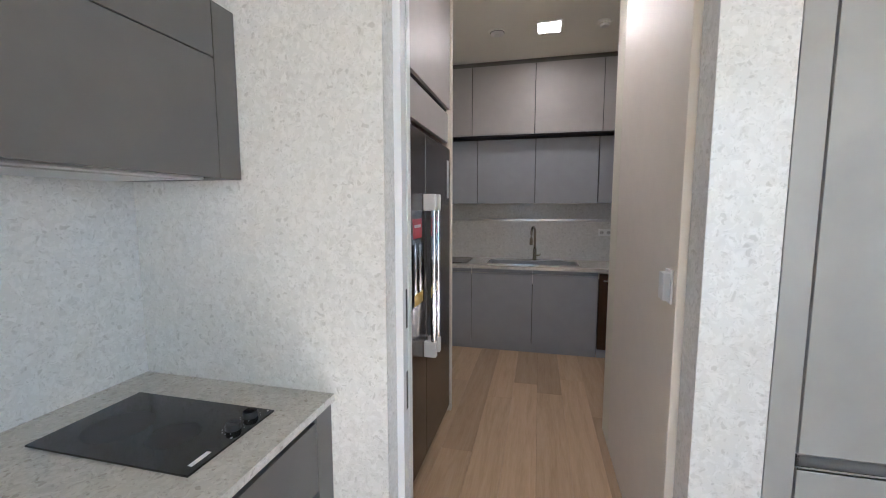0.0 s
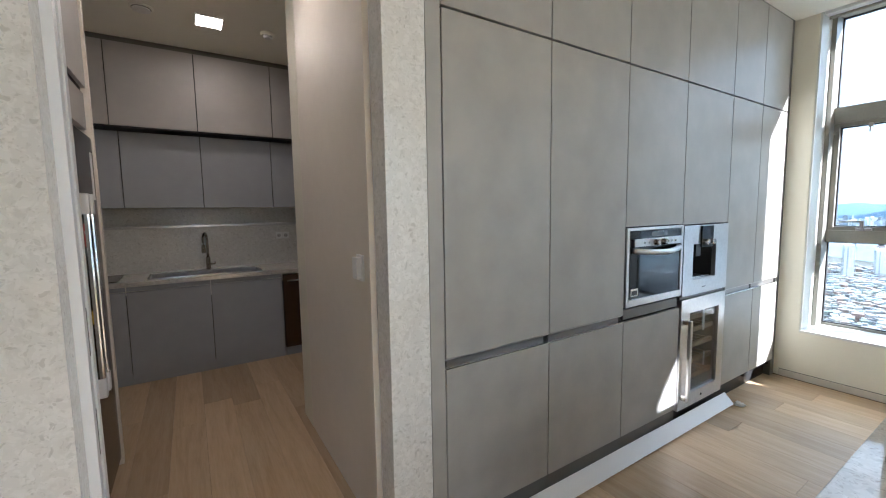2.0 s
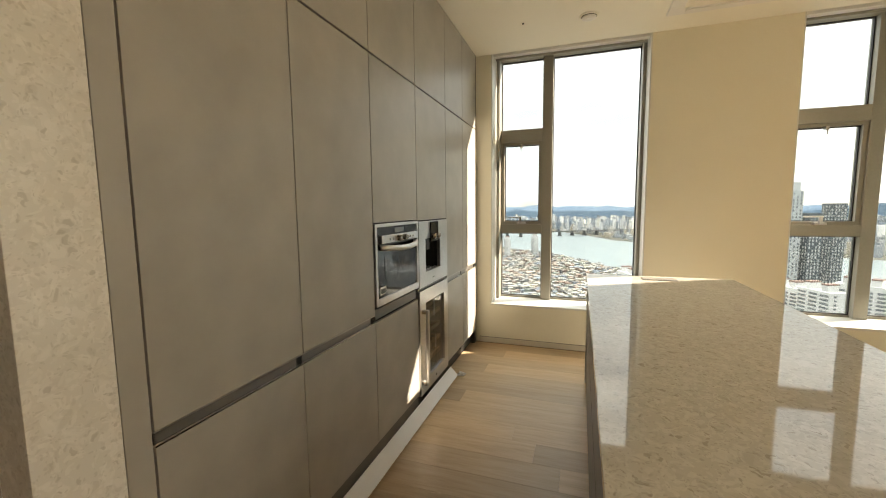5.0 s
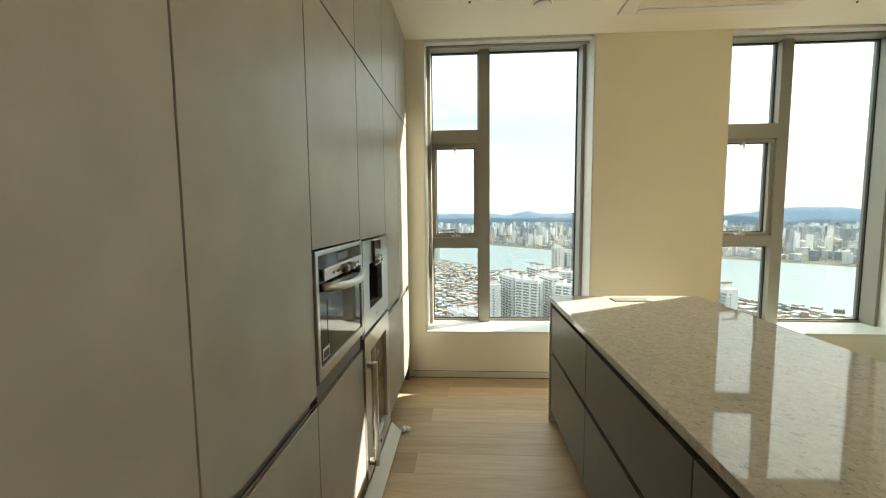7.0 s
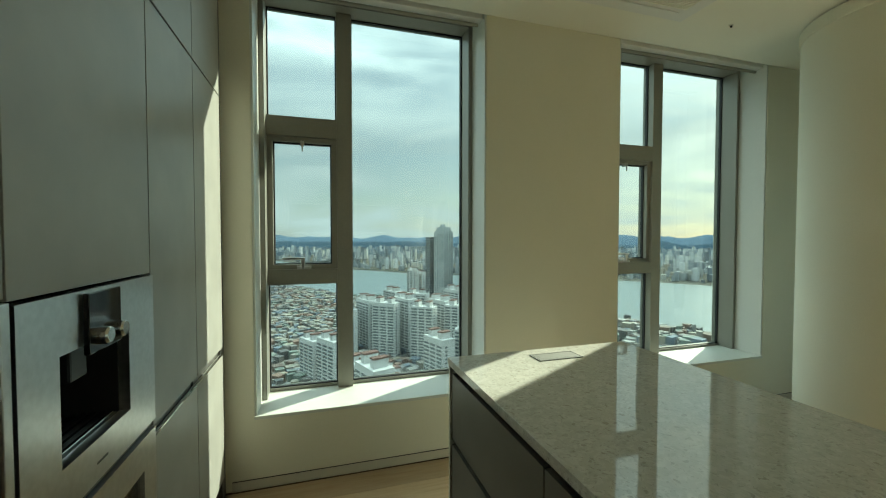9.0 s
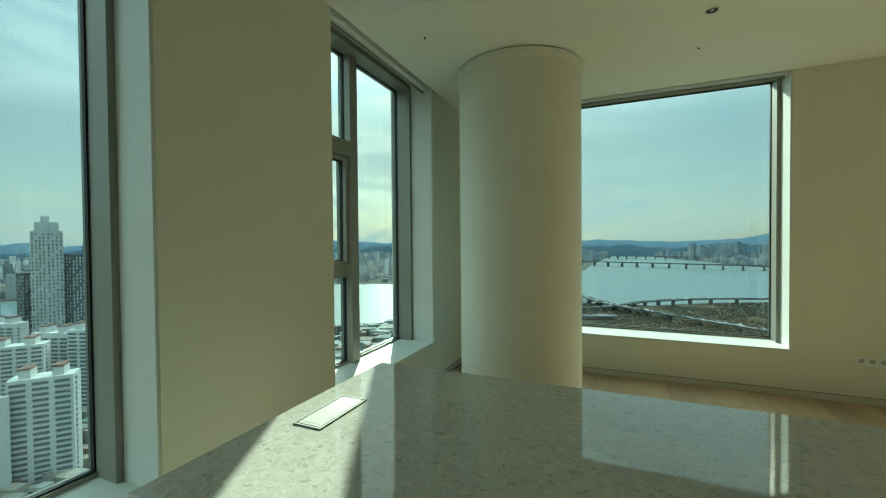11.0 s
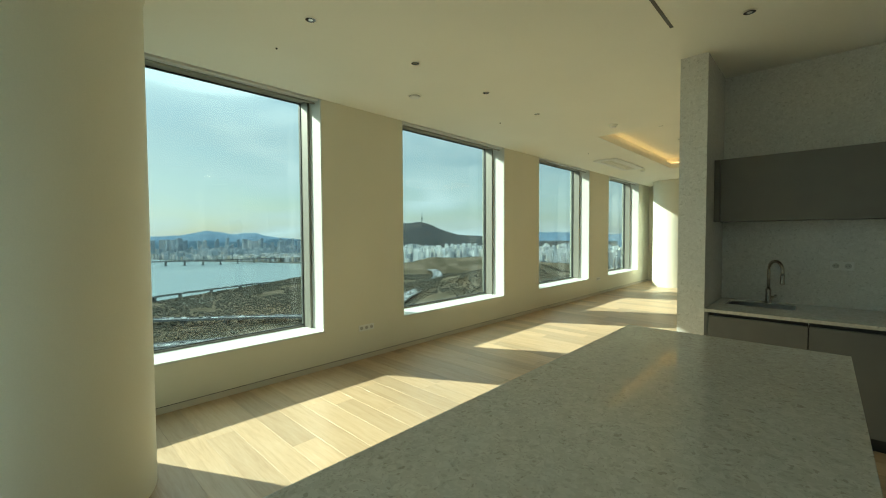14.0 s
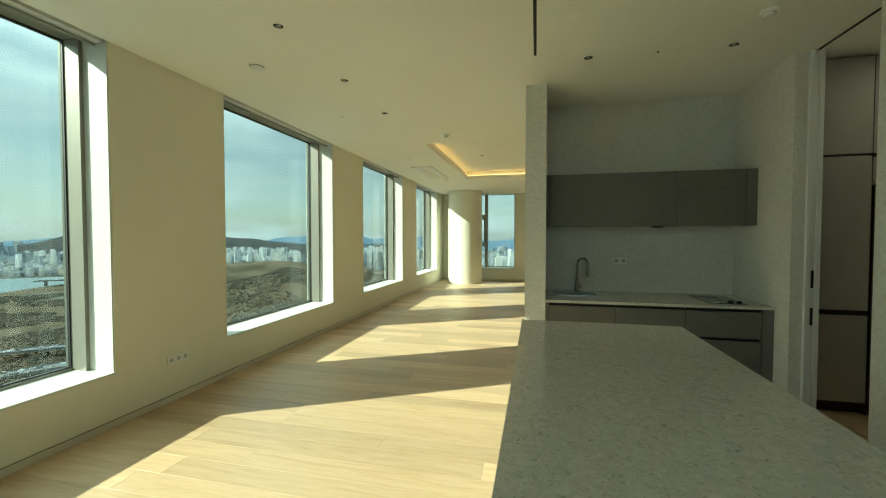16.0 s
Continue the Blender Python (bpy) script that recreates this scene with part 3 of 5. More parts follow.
for kx in (1.33, 1.375, 1.575, 1.615, 1.655):
    part("button", lathe([(0.006, -0.036), (0.007, -0.030)], kx, 1.264, 14, "y"), M_CHROME, ov)
part("door_glass", box(OX0 + 0.025, OX1 - 0.025, -0.016, 0.004, 0.946, 1.240, 0.002), M_BLACK, ov, "black glass door")
part("window", box(OX0 + 0.11, OX1 - 0.09, -0.0175, -0.0162, 1.01, 1.17), material("oven_window", (0.026, 0.03, 0.032), 0.04, spread=0.1), ov, "slightly lighter viewing window")
pts = [(OX0 + 0.055 + 0.475 * i / 14, -0.022 - 0.055 * math.sin(math.pi * i / 14) ** 0.6, 1.222 - 0.012 * math.sin(math.pi * i / 14)) for i in range(15)]
part("handle", tube(pts, 0.016, 14), M_STEEL, ov, "thick bowed steel handle", smooth=True)
part("sticker", box(OX0 + 0.052, OX0 + 0.12, -0.0172, -0.0162, 0.962, 1.005), M_WHITE, ov, "small printed energy sticker")
part("sticker_print", box(OX0 + 0.058, OX0 + 0.114, -0.0176, -0.0172, 0.968, 0.995), M_BLACKM, ov)

# ---- coffee machine
cf = empty("coffee_machine", 2.0775, 0.0, 0.892, "built-in stainless coffee machine with a black dispensing niche", "coffee machine")
CX_0, CX_1 = 1.781, 2.374
part("front", boxes([(CX_0, 1.90, -0.022, 0.004, 0.892, 1.345), (2.205, CX_1, -0.022, 0.004, 0.892, 1.345), (1.90, 2.205, -0.022, 0.004, 0.892, 0.99), (1.90, 2.205, -0.022, 0.004, 1.222, 1.345)]), M_STEEL, cf, "brushed steel front panel")
part("niche", boxes([(1.90, 2.205, 0.20, 0.21, 0.99, 1.222), (1.90, 1.905, 0.004, 0.20, 0.99, 1.222), (2.2, 2.205, 0.004, 0.20, 0.99, 1.222), (1.905, 2.2, 0.004, 0.20, 0.985, 0.99), (1.905, 2.2, 0.004, 0.20, 1.222, 1.227)]), M_BLACKM, cf, "black dispensing niche")
part("drip_grid", boxes([(1.91, 2.195, 0.01 + 0.022 * i, 0.018 + 0.022 * i, 0.992, 0.998) for i in range(8)]), M_CHROME, cf, "chrome drip grid bars")
part("spout", box(2.02, 2.09, 0.02, 0.12, 1.13, 1.22, 0.006), M_BLACKM, cf)
part("control_panel", box(1.985, 2.135, -0.034, -0.0221, 1.20, 1.338, 0.003), M_BLACK, cf, "dark glass control panel")
for kx in (2.03, 2.105):
    part("knob", lathe([(0.017, -0.056), (0.020, -0.051), (0.021, -0.034)], kx, 1.235, 24, "y"), M_CHROME, cf, "chrome turning knob")
part("name_mark", box(2.03, 2.08, -0.0224, -0.0221, 0.93, 0.936), M_BLACKM, cf)

# ---- wine cooler
wc = empty("wine_cooler", 2.0775, 0.0, 0.13, "wine cooler with steel framed glass door and wooden racks", "wine cooler")
part("door_frame", boxes([(CX_0, 1.89, -0.022, 0.012, 0.13, 0.868), (2.285, CX_1, -0.022, 0.012, 0.13, 0.868), (1.89, 2.285, -0.022, 0.012, 0.13, 0.222), (1.89, 2.285, -0.022, 0.012, 0.772, 0.868)]), M_STEEL, wc, "brushed steel door frame")
part("door_glass", box(1.888, 2.287, -0.010, -0.004, 0.220, 0.774), glass_material("wine_glass", (0.74, 0.76, 0.76)), wc, "smoked door glass")
part("cavity", boxes([(1.80, 2.36, 0.55, 0.56, 0.14, 0.86), (1.80, 1.81, 0.014, 0.55, 0.14, 0.86), (2.35, 2.36, 0.014, 0.55, 0.14, 0.86), (1.81, 2.35, 0.014, 0.55, 0.14, 0.15), (1.81, 2.35, 0.014, 0.55, 0.85, 0.86)]), M_CAB_WARM, wc, "grey inner lining")
M_RACK = material("beech_rack", (0.50, 0.38, 0.25), 0.5, grain=(30, (0.44, 0.33, 0.21), 0.35, 0.65), spread=0.05)
for z in (0.29, 0.40, 0.51, 0.62, 0.71):
    part("rack", boxes([(1.83, 2.33, 0.03, 0.05, z - 0.016, z + 0.016)] + [(1.86 + 0.075 * i, 1.872 + 0.075 * i, 0.05, 0.50, z - 0.006, z + 0.006) for i in range(7)], 0.002), M_RACK, wc, "beech bottle rack")
part("handle", boxes([(1.806, 1.832, -0.072, -0.052, 0.20, 0.74)], 0.004), M_STEEL, wc, "square upright steel bar handle")
for z in (0.205, 0.712):
    part("handle_post", box(1.804, 1.836, -0.055, -0.022, z, z + 0.026, 0.003), M_TAP, wc, "bronze handle bracket")
part("lock", lathe([(0.008, -0.026), (0.009, -0.022)], 2.08, 0.175, 14, "y"), M_BLACKM, wc)
for i, (x, z, w, h) in enumerate(((2.16, 0.60, 0.03, 0.16), (2.0, 0.55, 0.02, 0.10), (1.96, 0.30, 0.02, 0.12), (2.19, 0.34, 0.022, 0.1))):
    part("packing_tape", box(x, x + w, 0.022, 0.0235, z, z + h), M_WHITE, wc, "strip of white packing tape")

# the built-in appliances sit almost flush with the cabinet doors
for thing in (ov, cf, wc):
    thing.location.y += 0.013

# ---- loose plinth board and crumpled film on the floor
pb = empty("plinth_board", 1.4, 0.0, 0.0, "loose white plinth board leaning under the tall cabinets", "board")
lean = Matrix.Translation((0, -0.052, 0.003)) @ Matrix.Rotation(radians(46), 4, "X")
for nm, r, mt, lb in (("board", (0.25, 2.47, 0.0, 0.092, 0.0, 0.015), M_WHITE, ""), ("edge_band", (0.25, 2.47, -0.002, -0.0002, 0.001, 0.014), M_RACK, "raw edge of the board")):
    bm = box(*r, 0.0006)
    bm.transform(lean)
    part(nm, bm, mt, pb, lb)
bm = bmesh.new()
bmesh.ops.create_icosphere(bm, subdivisions=3, radius=0.035)
for v in bm.verts:
    v.co *= 0.7 + 0.8 * abs(noise.noise(v.co * 55)) + 0.4 * noise.noise(v.co * 22 + Vector((3, 1, 2)))
    v.co.z = max(v.co.z * 0.55, -0.012) + 0.013
    v.co += Vector((2.50, -0.085, 0))
tagged(part("crumpled_film", bm, M_WHITE, None), "small crumpled piece of white protective film", "film")


# ---------------------------------------------------------------- island
isl = empty("kitchen_island", 1.29, -1.58, 0, "long kitchen island of pale stone with dark grey drawers", "island")
IX0, IX1, IY0, IY1 = -0.11, 2.687, -2.075, -1.08
part("worktop", box(IX0, IX1, IY0, IY1, 0.868, 0.90, 0.002), M_TOP, isl, "polished pale speckled stone top")
part("end_panel", box(IX1 - 0.024, IX1 - 0.004, IY0 + 0.004, IY1 - 0.004, 0.0, 0.867, 0.0015), M_TOP, isl, "stone end panel")
part("end_panel", box(IX0 + 0.004, IX0 + 0.024, IY0 + 0.004, IY1 - 0.004, 0.0, 0.867, 0.0015), M_TOP, isl, "stone end panel")
part("back_panel", box(IX0 + 0.025, IX1 - 0.025, IY0 + 0.03, IY0 + 0.05, 0.0, 0.867), M_CAB_KIT, isl, "dark grey back panel")
part("carcass", box(IX0 + 0.026, IX1 - 0.026, IY0 + 0.055, IY1 - 0.06, 0.10, 0.866), M_RECESS_SHADE, isl)
part("plinth", box(IX0 + 0.026, IX1 - 0.026, IY1 - 0.09, IY1 - 0.075, 0.0, 0.0995), M_RECESS_SHADE, isl)
for x0, x1 in ((1.86, IX1 - 0.026), (0.93, 1.86), (IX0 + 0.026, 0.93)):
    for z0, z1 in ((0.10, 0.50), (0.527, 0.832)):
        part("drawer", box(x0 + G, x1 - G, IY1 - 0.032, IY1 - 0.012, z0, z1, 0.0015), M_CAB_KIT, isl, "dark grey handleless drawer front")
sp = empty("socket_box", 2.55, -1.575, 0.9, "brushed steel flush socket lid in the island worktop", "socket")
part("rim", boxes([(2.50, 2.60, -1.69, -1.684, 0.9003, 0.9045), (2.50, 2.60, -1.466, -1.46, 0.9003, 0.9045), (2.50, 2.506, -1.684, -1.466, 0.9003, 0.9045), (2.594, 2.60, -1.684, -1.466, 0.9003, 0.9045)], 0.001), M_SOCKET, sp)
part("lid", box(2.509, 2.591, -1.681, -1.469, 0.9003, 0.9042, 0.0015), M_SOCKET, sp)
part("lid_inset", box(2.52, 2.58, -1.668, -1.482, 0.9043, 0.9048), M_SOCKET, sp)


# ---------------------------------------------------------------- kitchenette
KF, KZ = -1.31, 0.86


def worktop_with_hole(x0, x1, y0, y1, z0, z1, hx0, hx1, hy0, hy1):
    """One slab with a rectangular cut-out."""
    bm = bmesh.new()
    xs, ys = (x0, hx0, hx1, x1), (y0, hy0, hy1, y1)
    v = [[[bm.verts.new((x, y, z)) for y in ys] for x in xs] for z in (z0, z1)]
    for a in range(3):
        for b in range(3):
            if (a, b) != (1, 1):
                for k in (0, 1):
                    bm.faces.new((v[k][a][b], v[k][a + 1][b], v[k][a + 1][b + 1], v[k][a][b + 1]))
    loop = [(0, 0), (1, 0), (2, 0), (3, 0), (3, 1), (3, 2), (3, 3), (2, 3), (1, 3), (0, 3), (0, 2), (0, 1)]
    for ring in (loop, [(1, 1), (2, 1), (2, 2), (1, 2)]):
        for (a, b), (c, d) in zip(ring, ring[1:] + ring[:1]):
            bm.faces.new((v[0][a][b], v[0][c][d], v[1][c][d], v[1][a][b]))
    bmesh.ops.recalc_face_normals(bm, faces=bm.faces)
    return bm


def sink(name, x0, x1, y0, y1, z, d, label):
    s = empty(name, (x0 + x1) / 2, (y0 + y1) / 2, z - d, label, "sink")
    part("basin", boxes([(x0, x1, y0, y1, z - d, z - d + 0.003), (x0, x0 + 0.003, y0, y1, z - d + 0.003, z - 0.003), (x1 - 0.003, x1, y0, y1, z - d + 0.003, z - 0.003),
                         (x0 + 0.003, x1 - 0.003, y0, y0 + 0.003, z - d + 0.003, z - 0.003), (x0 + 0.003, x1 - 0.003, y1 - 0.003, y1, z - d + 0.003, z - 0.003)]), M_STEEL, s)
    part("rim", boxes([(x0 - 0.012, x0 + 0.004, y0 - 0.012, y1 + 0.012, z + 0.0005, z + 0.003), (x1 - 0.004, x1 + 0.012, y0 - 0.012, y1 + 0.012, z + 0.0005, z + 0.003),
                       (x0 + 0.004, x1 - 0.004, y0 - 0.012, y0 + 0.004, z + 0.0005, z + 0.003), (x0 + 0.004, x1 - 0.004, y1 - 0.004, y1 + 0.012, z + 0.0005, z + 0.003)]), M_CHROME, s, "polished rim")
    part("drain", lathe([(0.045, z - d + 0.0032), (0.045, z - d + 0.007), (0.03, z - d + 0.008)], (x0 + x1) / 2, (y0 + y1) / 2, 24), M_CHROME, s)
    return s


def tap(x, y, z, dx, dy, label):
    t = empty("tap", x, y, z, label, "tap")
    part("base", lathe([(0.027, z), (0.027, z + 0.008), (0.021, z + 0.012), (0.021, z + 0.12), (0.016, z + 0.13)], x, y, 24), M_TAP, t, smooth=False)
    pts = [(x, y, z + 0.12), (x, y, z + 0.24)]
    for i in range(13):
        a = math.pi * i / 12
        c = 0.075 * (1 - math.cos(a))
        pts.append((x + dx * c, y + dy * c, z + 0.30 + 0.075 * math.sin(a)))
    pts.append((x + dx * 0.152, y + dy * 0.152, z + 0.25))
    part("spout", tube(pts, 0.0125, 14), M_TAP, t, smooth=True)
    e = pts[-1]
    part("spray_head", lathe([(0.016, e[2] - 0.07), (0.0185, e[2] - 0.06), (0.0165, e[2] + 0.01)], e[0], e[1], 20), M_TAP, t)
    part("lever", tube([(x - dy * 0.018, y + dx * 0.018, z + 0.05), (x - dy * 0.06, y + dx * 0.06, z + 0.055), (x - dy * 0.064, y + dx * 0.064, z + 0.075)], 0.009, 10), M_TAP, t)
    return t


part_top = tagged(part("worktop", worktop_with_hole(XB, KF, -1.888, YN - 0.002, KZ - 0.025, KZ, -1.93, -1.68, -1.79, -1.35), M_TOP, None), "pale stone kitchenette worktop with a cut-out sink", "worktop")
sink("sink", -1.93, -1.68, -1.79, -1.35, KZ, 0.17, "stainless steel sink set in the kitchenette worktop")
tap(-2.00, -1.53, KZ, 0.75, 0.66, "tall bronze nickel swan-neck tap beside the sink")
for k, (y0, y1) in enumerate(((-1.862, -1.25), (-1.25, -0.655), (-0.655, -0.052))):
    c = empty("base_cabinet", -1.65, (y0 + y1) / 2, 0, "dark grey base cabinet with " + ("two wide drawers" if k == 2 else "a plain handleless door"), "cabinet", "kitchenette base cabinets")
    part("body", box(XB + 0.002, KF - 0.05, y0 + 0.001, y1 - 0.001, 0.10, 0.66), M_RECESS_SHADE, c)
    part("plinth", box(KF - 0.09, KF - 0.075, y0 + 0.001, y1 - 0.001, 0.0, 0.0995), M_RECESS_SHADE, c)
    for z0, z1 in (((0.10, 0.545), (0.572, 0.805)) if k == 2 else ((0.10, 0.805),)):
        part("drawer" if k == 2 else "door", box(KF - 0.035, KF - 0.015, y0 + G, y1 - G, z0, z1, 0.0015), M_CAB_KIT, c)
    part("grip_channel", box(KF - 0.049, KF - 0.04, y0 + 0.002, y1 - 0.002, 0.662, 0.832), M_RECESS_SHADE, c, "dark recessed grip channel")
for y0, y1 in ((-1.888, -1.864), (-0.050, YN - 0.002)):
    tagged(part("cabinet_filler", box(KF - 0.45, KF - 0.014, y0, y1, 0.0, 0.832, 0.001), M_CAB_KIT, None), "narrow dark grey filler beside the base cabinets", "filler panel", "kitchenette fillers")
UF = -1.633
c = empty("wall_cabinet", -1.85, -1.25, 1.58, "wide dark grey wall cabinet with one lift-up door", "cabinet", "kitchenette wall cabinets")
part("body", box(XB + 0.002, UF - 0.022, -1.845, -0.652, 1.585, 2.112), M_CAB_KIT, c)
part("door", box(UF - 0.02, UF, -1.84, -0.652, 1.58, 2.115, 0.0015), M_CAB_KIT, c)
c = empty("wall_cabinet", -1.85, -0.35, 1.58, "dark grey wall cabinet with a shallow top flap", "cabinet", "kitchenette wall cabinets")
part("body", box(XB + 0.002, UF - 0.022, -0.648, -0.058, 1.60, 2.112), M_CAB_KIT, c)
part("door", box(UF - 0.02, UF, -0.648, -0.058, 1.58, 1.943, 0.0015), M_CAB_KIT, c)
part("flap", box(UF - 0.02, UF, -0.648, -0.058, 1.947, 2.115, 0.0015), M_CAB_KIT, c)
hood = empty("hood", -1.85, -0.35, 1.57, "slim steel hood edge under the wall cabinet", "hood")
part("plate", box(XB + 0.05, UF - 0.05, -0.63, -0.07, 1.575, 1.599, 0.002), M_STEEL, hood)
part("filter", box(XB + 0.10, UF - 0.10, -0.58, -0.12, 1.571, 1.5748), M_STEEL, hood, "fine metal grease filter")
part("switch_block", box(UF - 0.045, UF - 0.005, -0.86, -0.76, 1.562, 1.5795, 0.002), M_BLACKM, hood, "small black sensor block")
for y0, y1 in ((-1.888, -1.845), (-0.053, YN - 0.002)):
    tagged(part("cabinet_filler", box(XB + 0.002, UF - 0.002, y0, y1, 1.58, 2.115, 0.001), M_CAB_KIT, None), "narrow dark grey filler beside the wall cabinets", "filler panel", "kitchenette fillers")
hob = empty("hob", -1.69, -0.27, KZ, "narrow black glass hob with two control knobs", "hob")
part("glass", box(-1.95, -1.43, -0.43, -0.115, KZ + 0.0005, KZ + 0.006, 0.0015), M_BLACK, hob)
for ky in (-0.235, -0.165):
    part("knob", lathe([(0.021, KZ + 0.0062), (0.021, KZ + 0.018), (0.019, KZ + 0.024)], -1.475, ky, 28), M_BLACKM, hob, "black ribbed knob")
    part("pointer", box(-1.488, -1.462, ky - 0.002, ky + 0.002, KZ + 0.0241, KZ + 0.0275), M_BLACKM, hob)
    part("dial_dots", boxes([(-1.475 + 0.028 * math.cos(a) - 0.001, -1.475 + 0.028 * math.cos(a) + 0.001, ky + 0.028 * math.sin(a) - 0.001, ky + 0.028 * math.sin(a) + 0.001, KZ + 0.0061, KZ + 0.0064) for a in [i * 0.52 for i in range(1, 11)]]), M_WHITE, hob)
part("name_bar", box(-1.462, -1.448, -0.40, -0.34, KZ + 0.0061, KZ + 0.0063), M_WHITE, hob, "pale maker's mark")
for ky in (-0.125, -0.275):
    part("lamp_dot", lathe([(0.003, KZ + 0.0061), (0.003, KZ + 0.0066)], -1.446, ky, 10), M_WHITE, hob)
for r, cx in ((0.085, -1.80), (0.065, -1.61)):
    part("zone_ring", lathe([(r, KZ + 0.0060), (r, KZ + 0.00615)], cx, -0.30, 40), M_BLACKM, hob)


# ---- sockets and switches
def socket_plate(origin, u, count, label, group):
    """Sockets in a row on a wall. u: unit vector along the wall; the face looks along n."""
    o, u = Vector(origin), Vector(u)
    n = Vector((0, 0, 1)).cross(u)
    s = empty("socket", *o, label, "socket", group)

    def put(name, du0, du1, dz0, dz1, dn0, dn1, mat, bev=0.0):
        a, b = o + u * du0 + n * dn0, o + u * du1 + n * dn1
        return part(name, box(min(a.x, b.x), max(a.x, b.x), min(a.y, b.y), max(a.y, b.y), o.z + dz0, o.z + dz1, bev), mat, s)
    for i in range(count):
        c = (i - (count - 1) / 2) * 0.072
        put("plate", c - 0.0355, c + 0.0355, -0.036, 0.036, 0.001, 0.009, M_WHITE, 0.002)
        m = o + u * c
        horizontal = abs(u.x) > 0.5
        prof = [(0.021, 0.0), (0.021, 0.0006)]
        d = n.y if horizontal else n.x
        rows = [(r, (m.y if horizontal else m.x) + d * (0.0092 + h)) for r, h in prof]
        part("cup", lathe(rows, m.x if horizontal else m.y, o.z, 24, "y" if horizontal else "x"), material("socket_cup", (0.45, 0.45, 0.43), 0.5, spread=0.02) if "socket_cup" not in bpy.data.materials else bpy.data.materials["socket_cup"], s)
        for q in (-0.008, 0.008):
            put("pin_hole", c + q - 0.0025, c + q + 0.0025, -0.0025, 0.0025, 0.0099, 0.0104, M_BLACKM)
    return s


socket_plate((XB, -1.07, 1.205), (0, -1, 0), 2, "white double socket on the stone backsplash", "kitchenette sockets")
s3 = socket_plate((-0.27, YS, 0.372), (1, 0, 0), 3, "white triple socket low on the cream wall", "wall sockets")
s4 = socket_plate((-7.12, YS, 0.385), (1, 0, 0), 3, "white triple socket low on the cream wall", "wall sockets")
socket_plate((0.06, 3.552, 1.215), (-1, 0, 0), 2, "white double socket over the pantry worktop", "pantry sockets")
sw = empty("light_switch", -0.2, 0.37, 1.22, "white wall switch on the beige panel", "switch")
part("plate", box(-0.212, -0.2005, 0.333, 0.405, 1.16, 1.275, 0.002), M_WHITE, sw)
part("rocker", box(-0.234, -0.2122, 0.342, 0.396, 1.17, 1.265, 0.003), M_WHITE, sw)


# ---------------------------------------------------------------- pantry
PF = -1.26
c = empty("pantry_cabinet", -1.6, 0.45, 0, "tall taupe pantry cabinet beside the fridge", "cabinet")
part("body", box(-1.95, PF - 0.022, 0.245, 0.662, 0.10, 2.93), M_RECESS_SHADE, c)
part("door", box(PF - 0.02, PF, 0.245, 0.662, 0.866, 2.13, 0.0015), M_CAB_WARM, c)
part("door", box(PF - 0.02, PF, 0.245, 0.662, 0.10, 0.822, 0.0015), M_CAB_WARM, c)
part("door", box(PF - 0.02, PF, 0.245, 0.662, 2.15, 2.93, 0.0015), M_CAB_WARM, c)
part("plinth", box(PF - 0.08, PF - 0.06, 0.245, 0.662, 0.0, 0.099), M_RECESS_SHADE, c)
c = empty("top_cabinet", -1.6, 1.1, 2.14, "taupe top cabinet over the fridge", "cabinet")
part("body", box(-1.95, PF - 0.022, 0.67, 1.60, 2.14, 2.93), M_RECESS_SHADE, c)
part("door", box(PF - 0.02, PF, 0.668, 1.60, 2.15, 2.93, 0.0015), M_CAB_WARM, c)
part("fascia", box(PF - 0.04, PF - 0.012, 0.668, 1.60, 1.93, 2.12, 0.001), M_CAB_WARM, c, "taupe ventilation fascia")
tagged(part("niche_side", box(-1.95, PF + 0.012, 1.605, 1.645, 0.0, 2.94, 0.0015), M_PANEL, None), "pale upright end panel of the fridge niche", "panel")
tagged(part("niche_side", box(-1.95, PF + 0.002, 0.6635, 0.6675, 0.0, 2.93), M_RECESS_SHADE, None), "thin dark panel between fridge and cabinet", "panel")
M_FRIDGE = material("fridge_steel", (0.10, 0.088, 0.078), 0.22, metal=0.85, grain=(40, (0.115, 0.10, 0.09), 0.35, 0.65), spread=0.03)
fr = empty("fridge", -1.6, 1.13, 0, "dark steel side-by-side fridge with chrome handles", "fridge")
part("body", box(-1.94, PF - 0.05, 0.675, 1.597, 0.02, 1.90), M_BLACKM, fr)
fd = part("door", box(PF - 0.045, PF + 0.004, 0.677, 0.985, 0.05, 1.885, 0.006), M_FRIDGE, fr, "freezer door with dispenser")
part("dispenser", box(PF + 0.0045, PF + 0.010, 0.74, 0.92, 0.98, 1.30, 0.002), M_BLACK, fd, "black dispenser panel")
part("sticker", box(PF + 0.0045, PF + 0.006, 0.75, 0.90, 1.33, 1.43), material("red_label", (0.45, 0.02, 0.03), 0.4, spread=0.05), fd, "red promotional sticker")
part("sticker", box(PF + 0.0101, PF + 0.0108, 0.75, 0.90, 0.985, 1.045), material("yellow_label", (0.55, 0.36, 0.03), 0.4, spread=0.05), fd, "yellow promotional sticker")
part("sticker_bar", box(PF + 0.0061, PF + 0.0064, 0.77, 0.88, 1.385, 1.40), M_WHITE, fd)
part("door", box(PF - 0.045, PF + 0.004, 0.989, 1.595, 0.05, 1.885, 0.006), M_FRIDGE, fr)
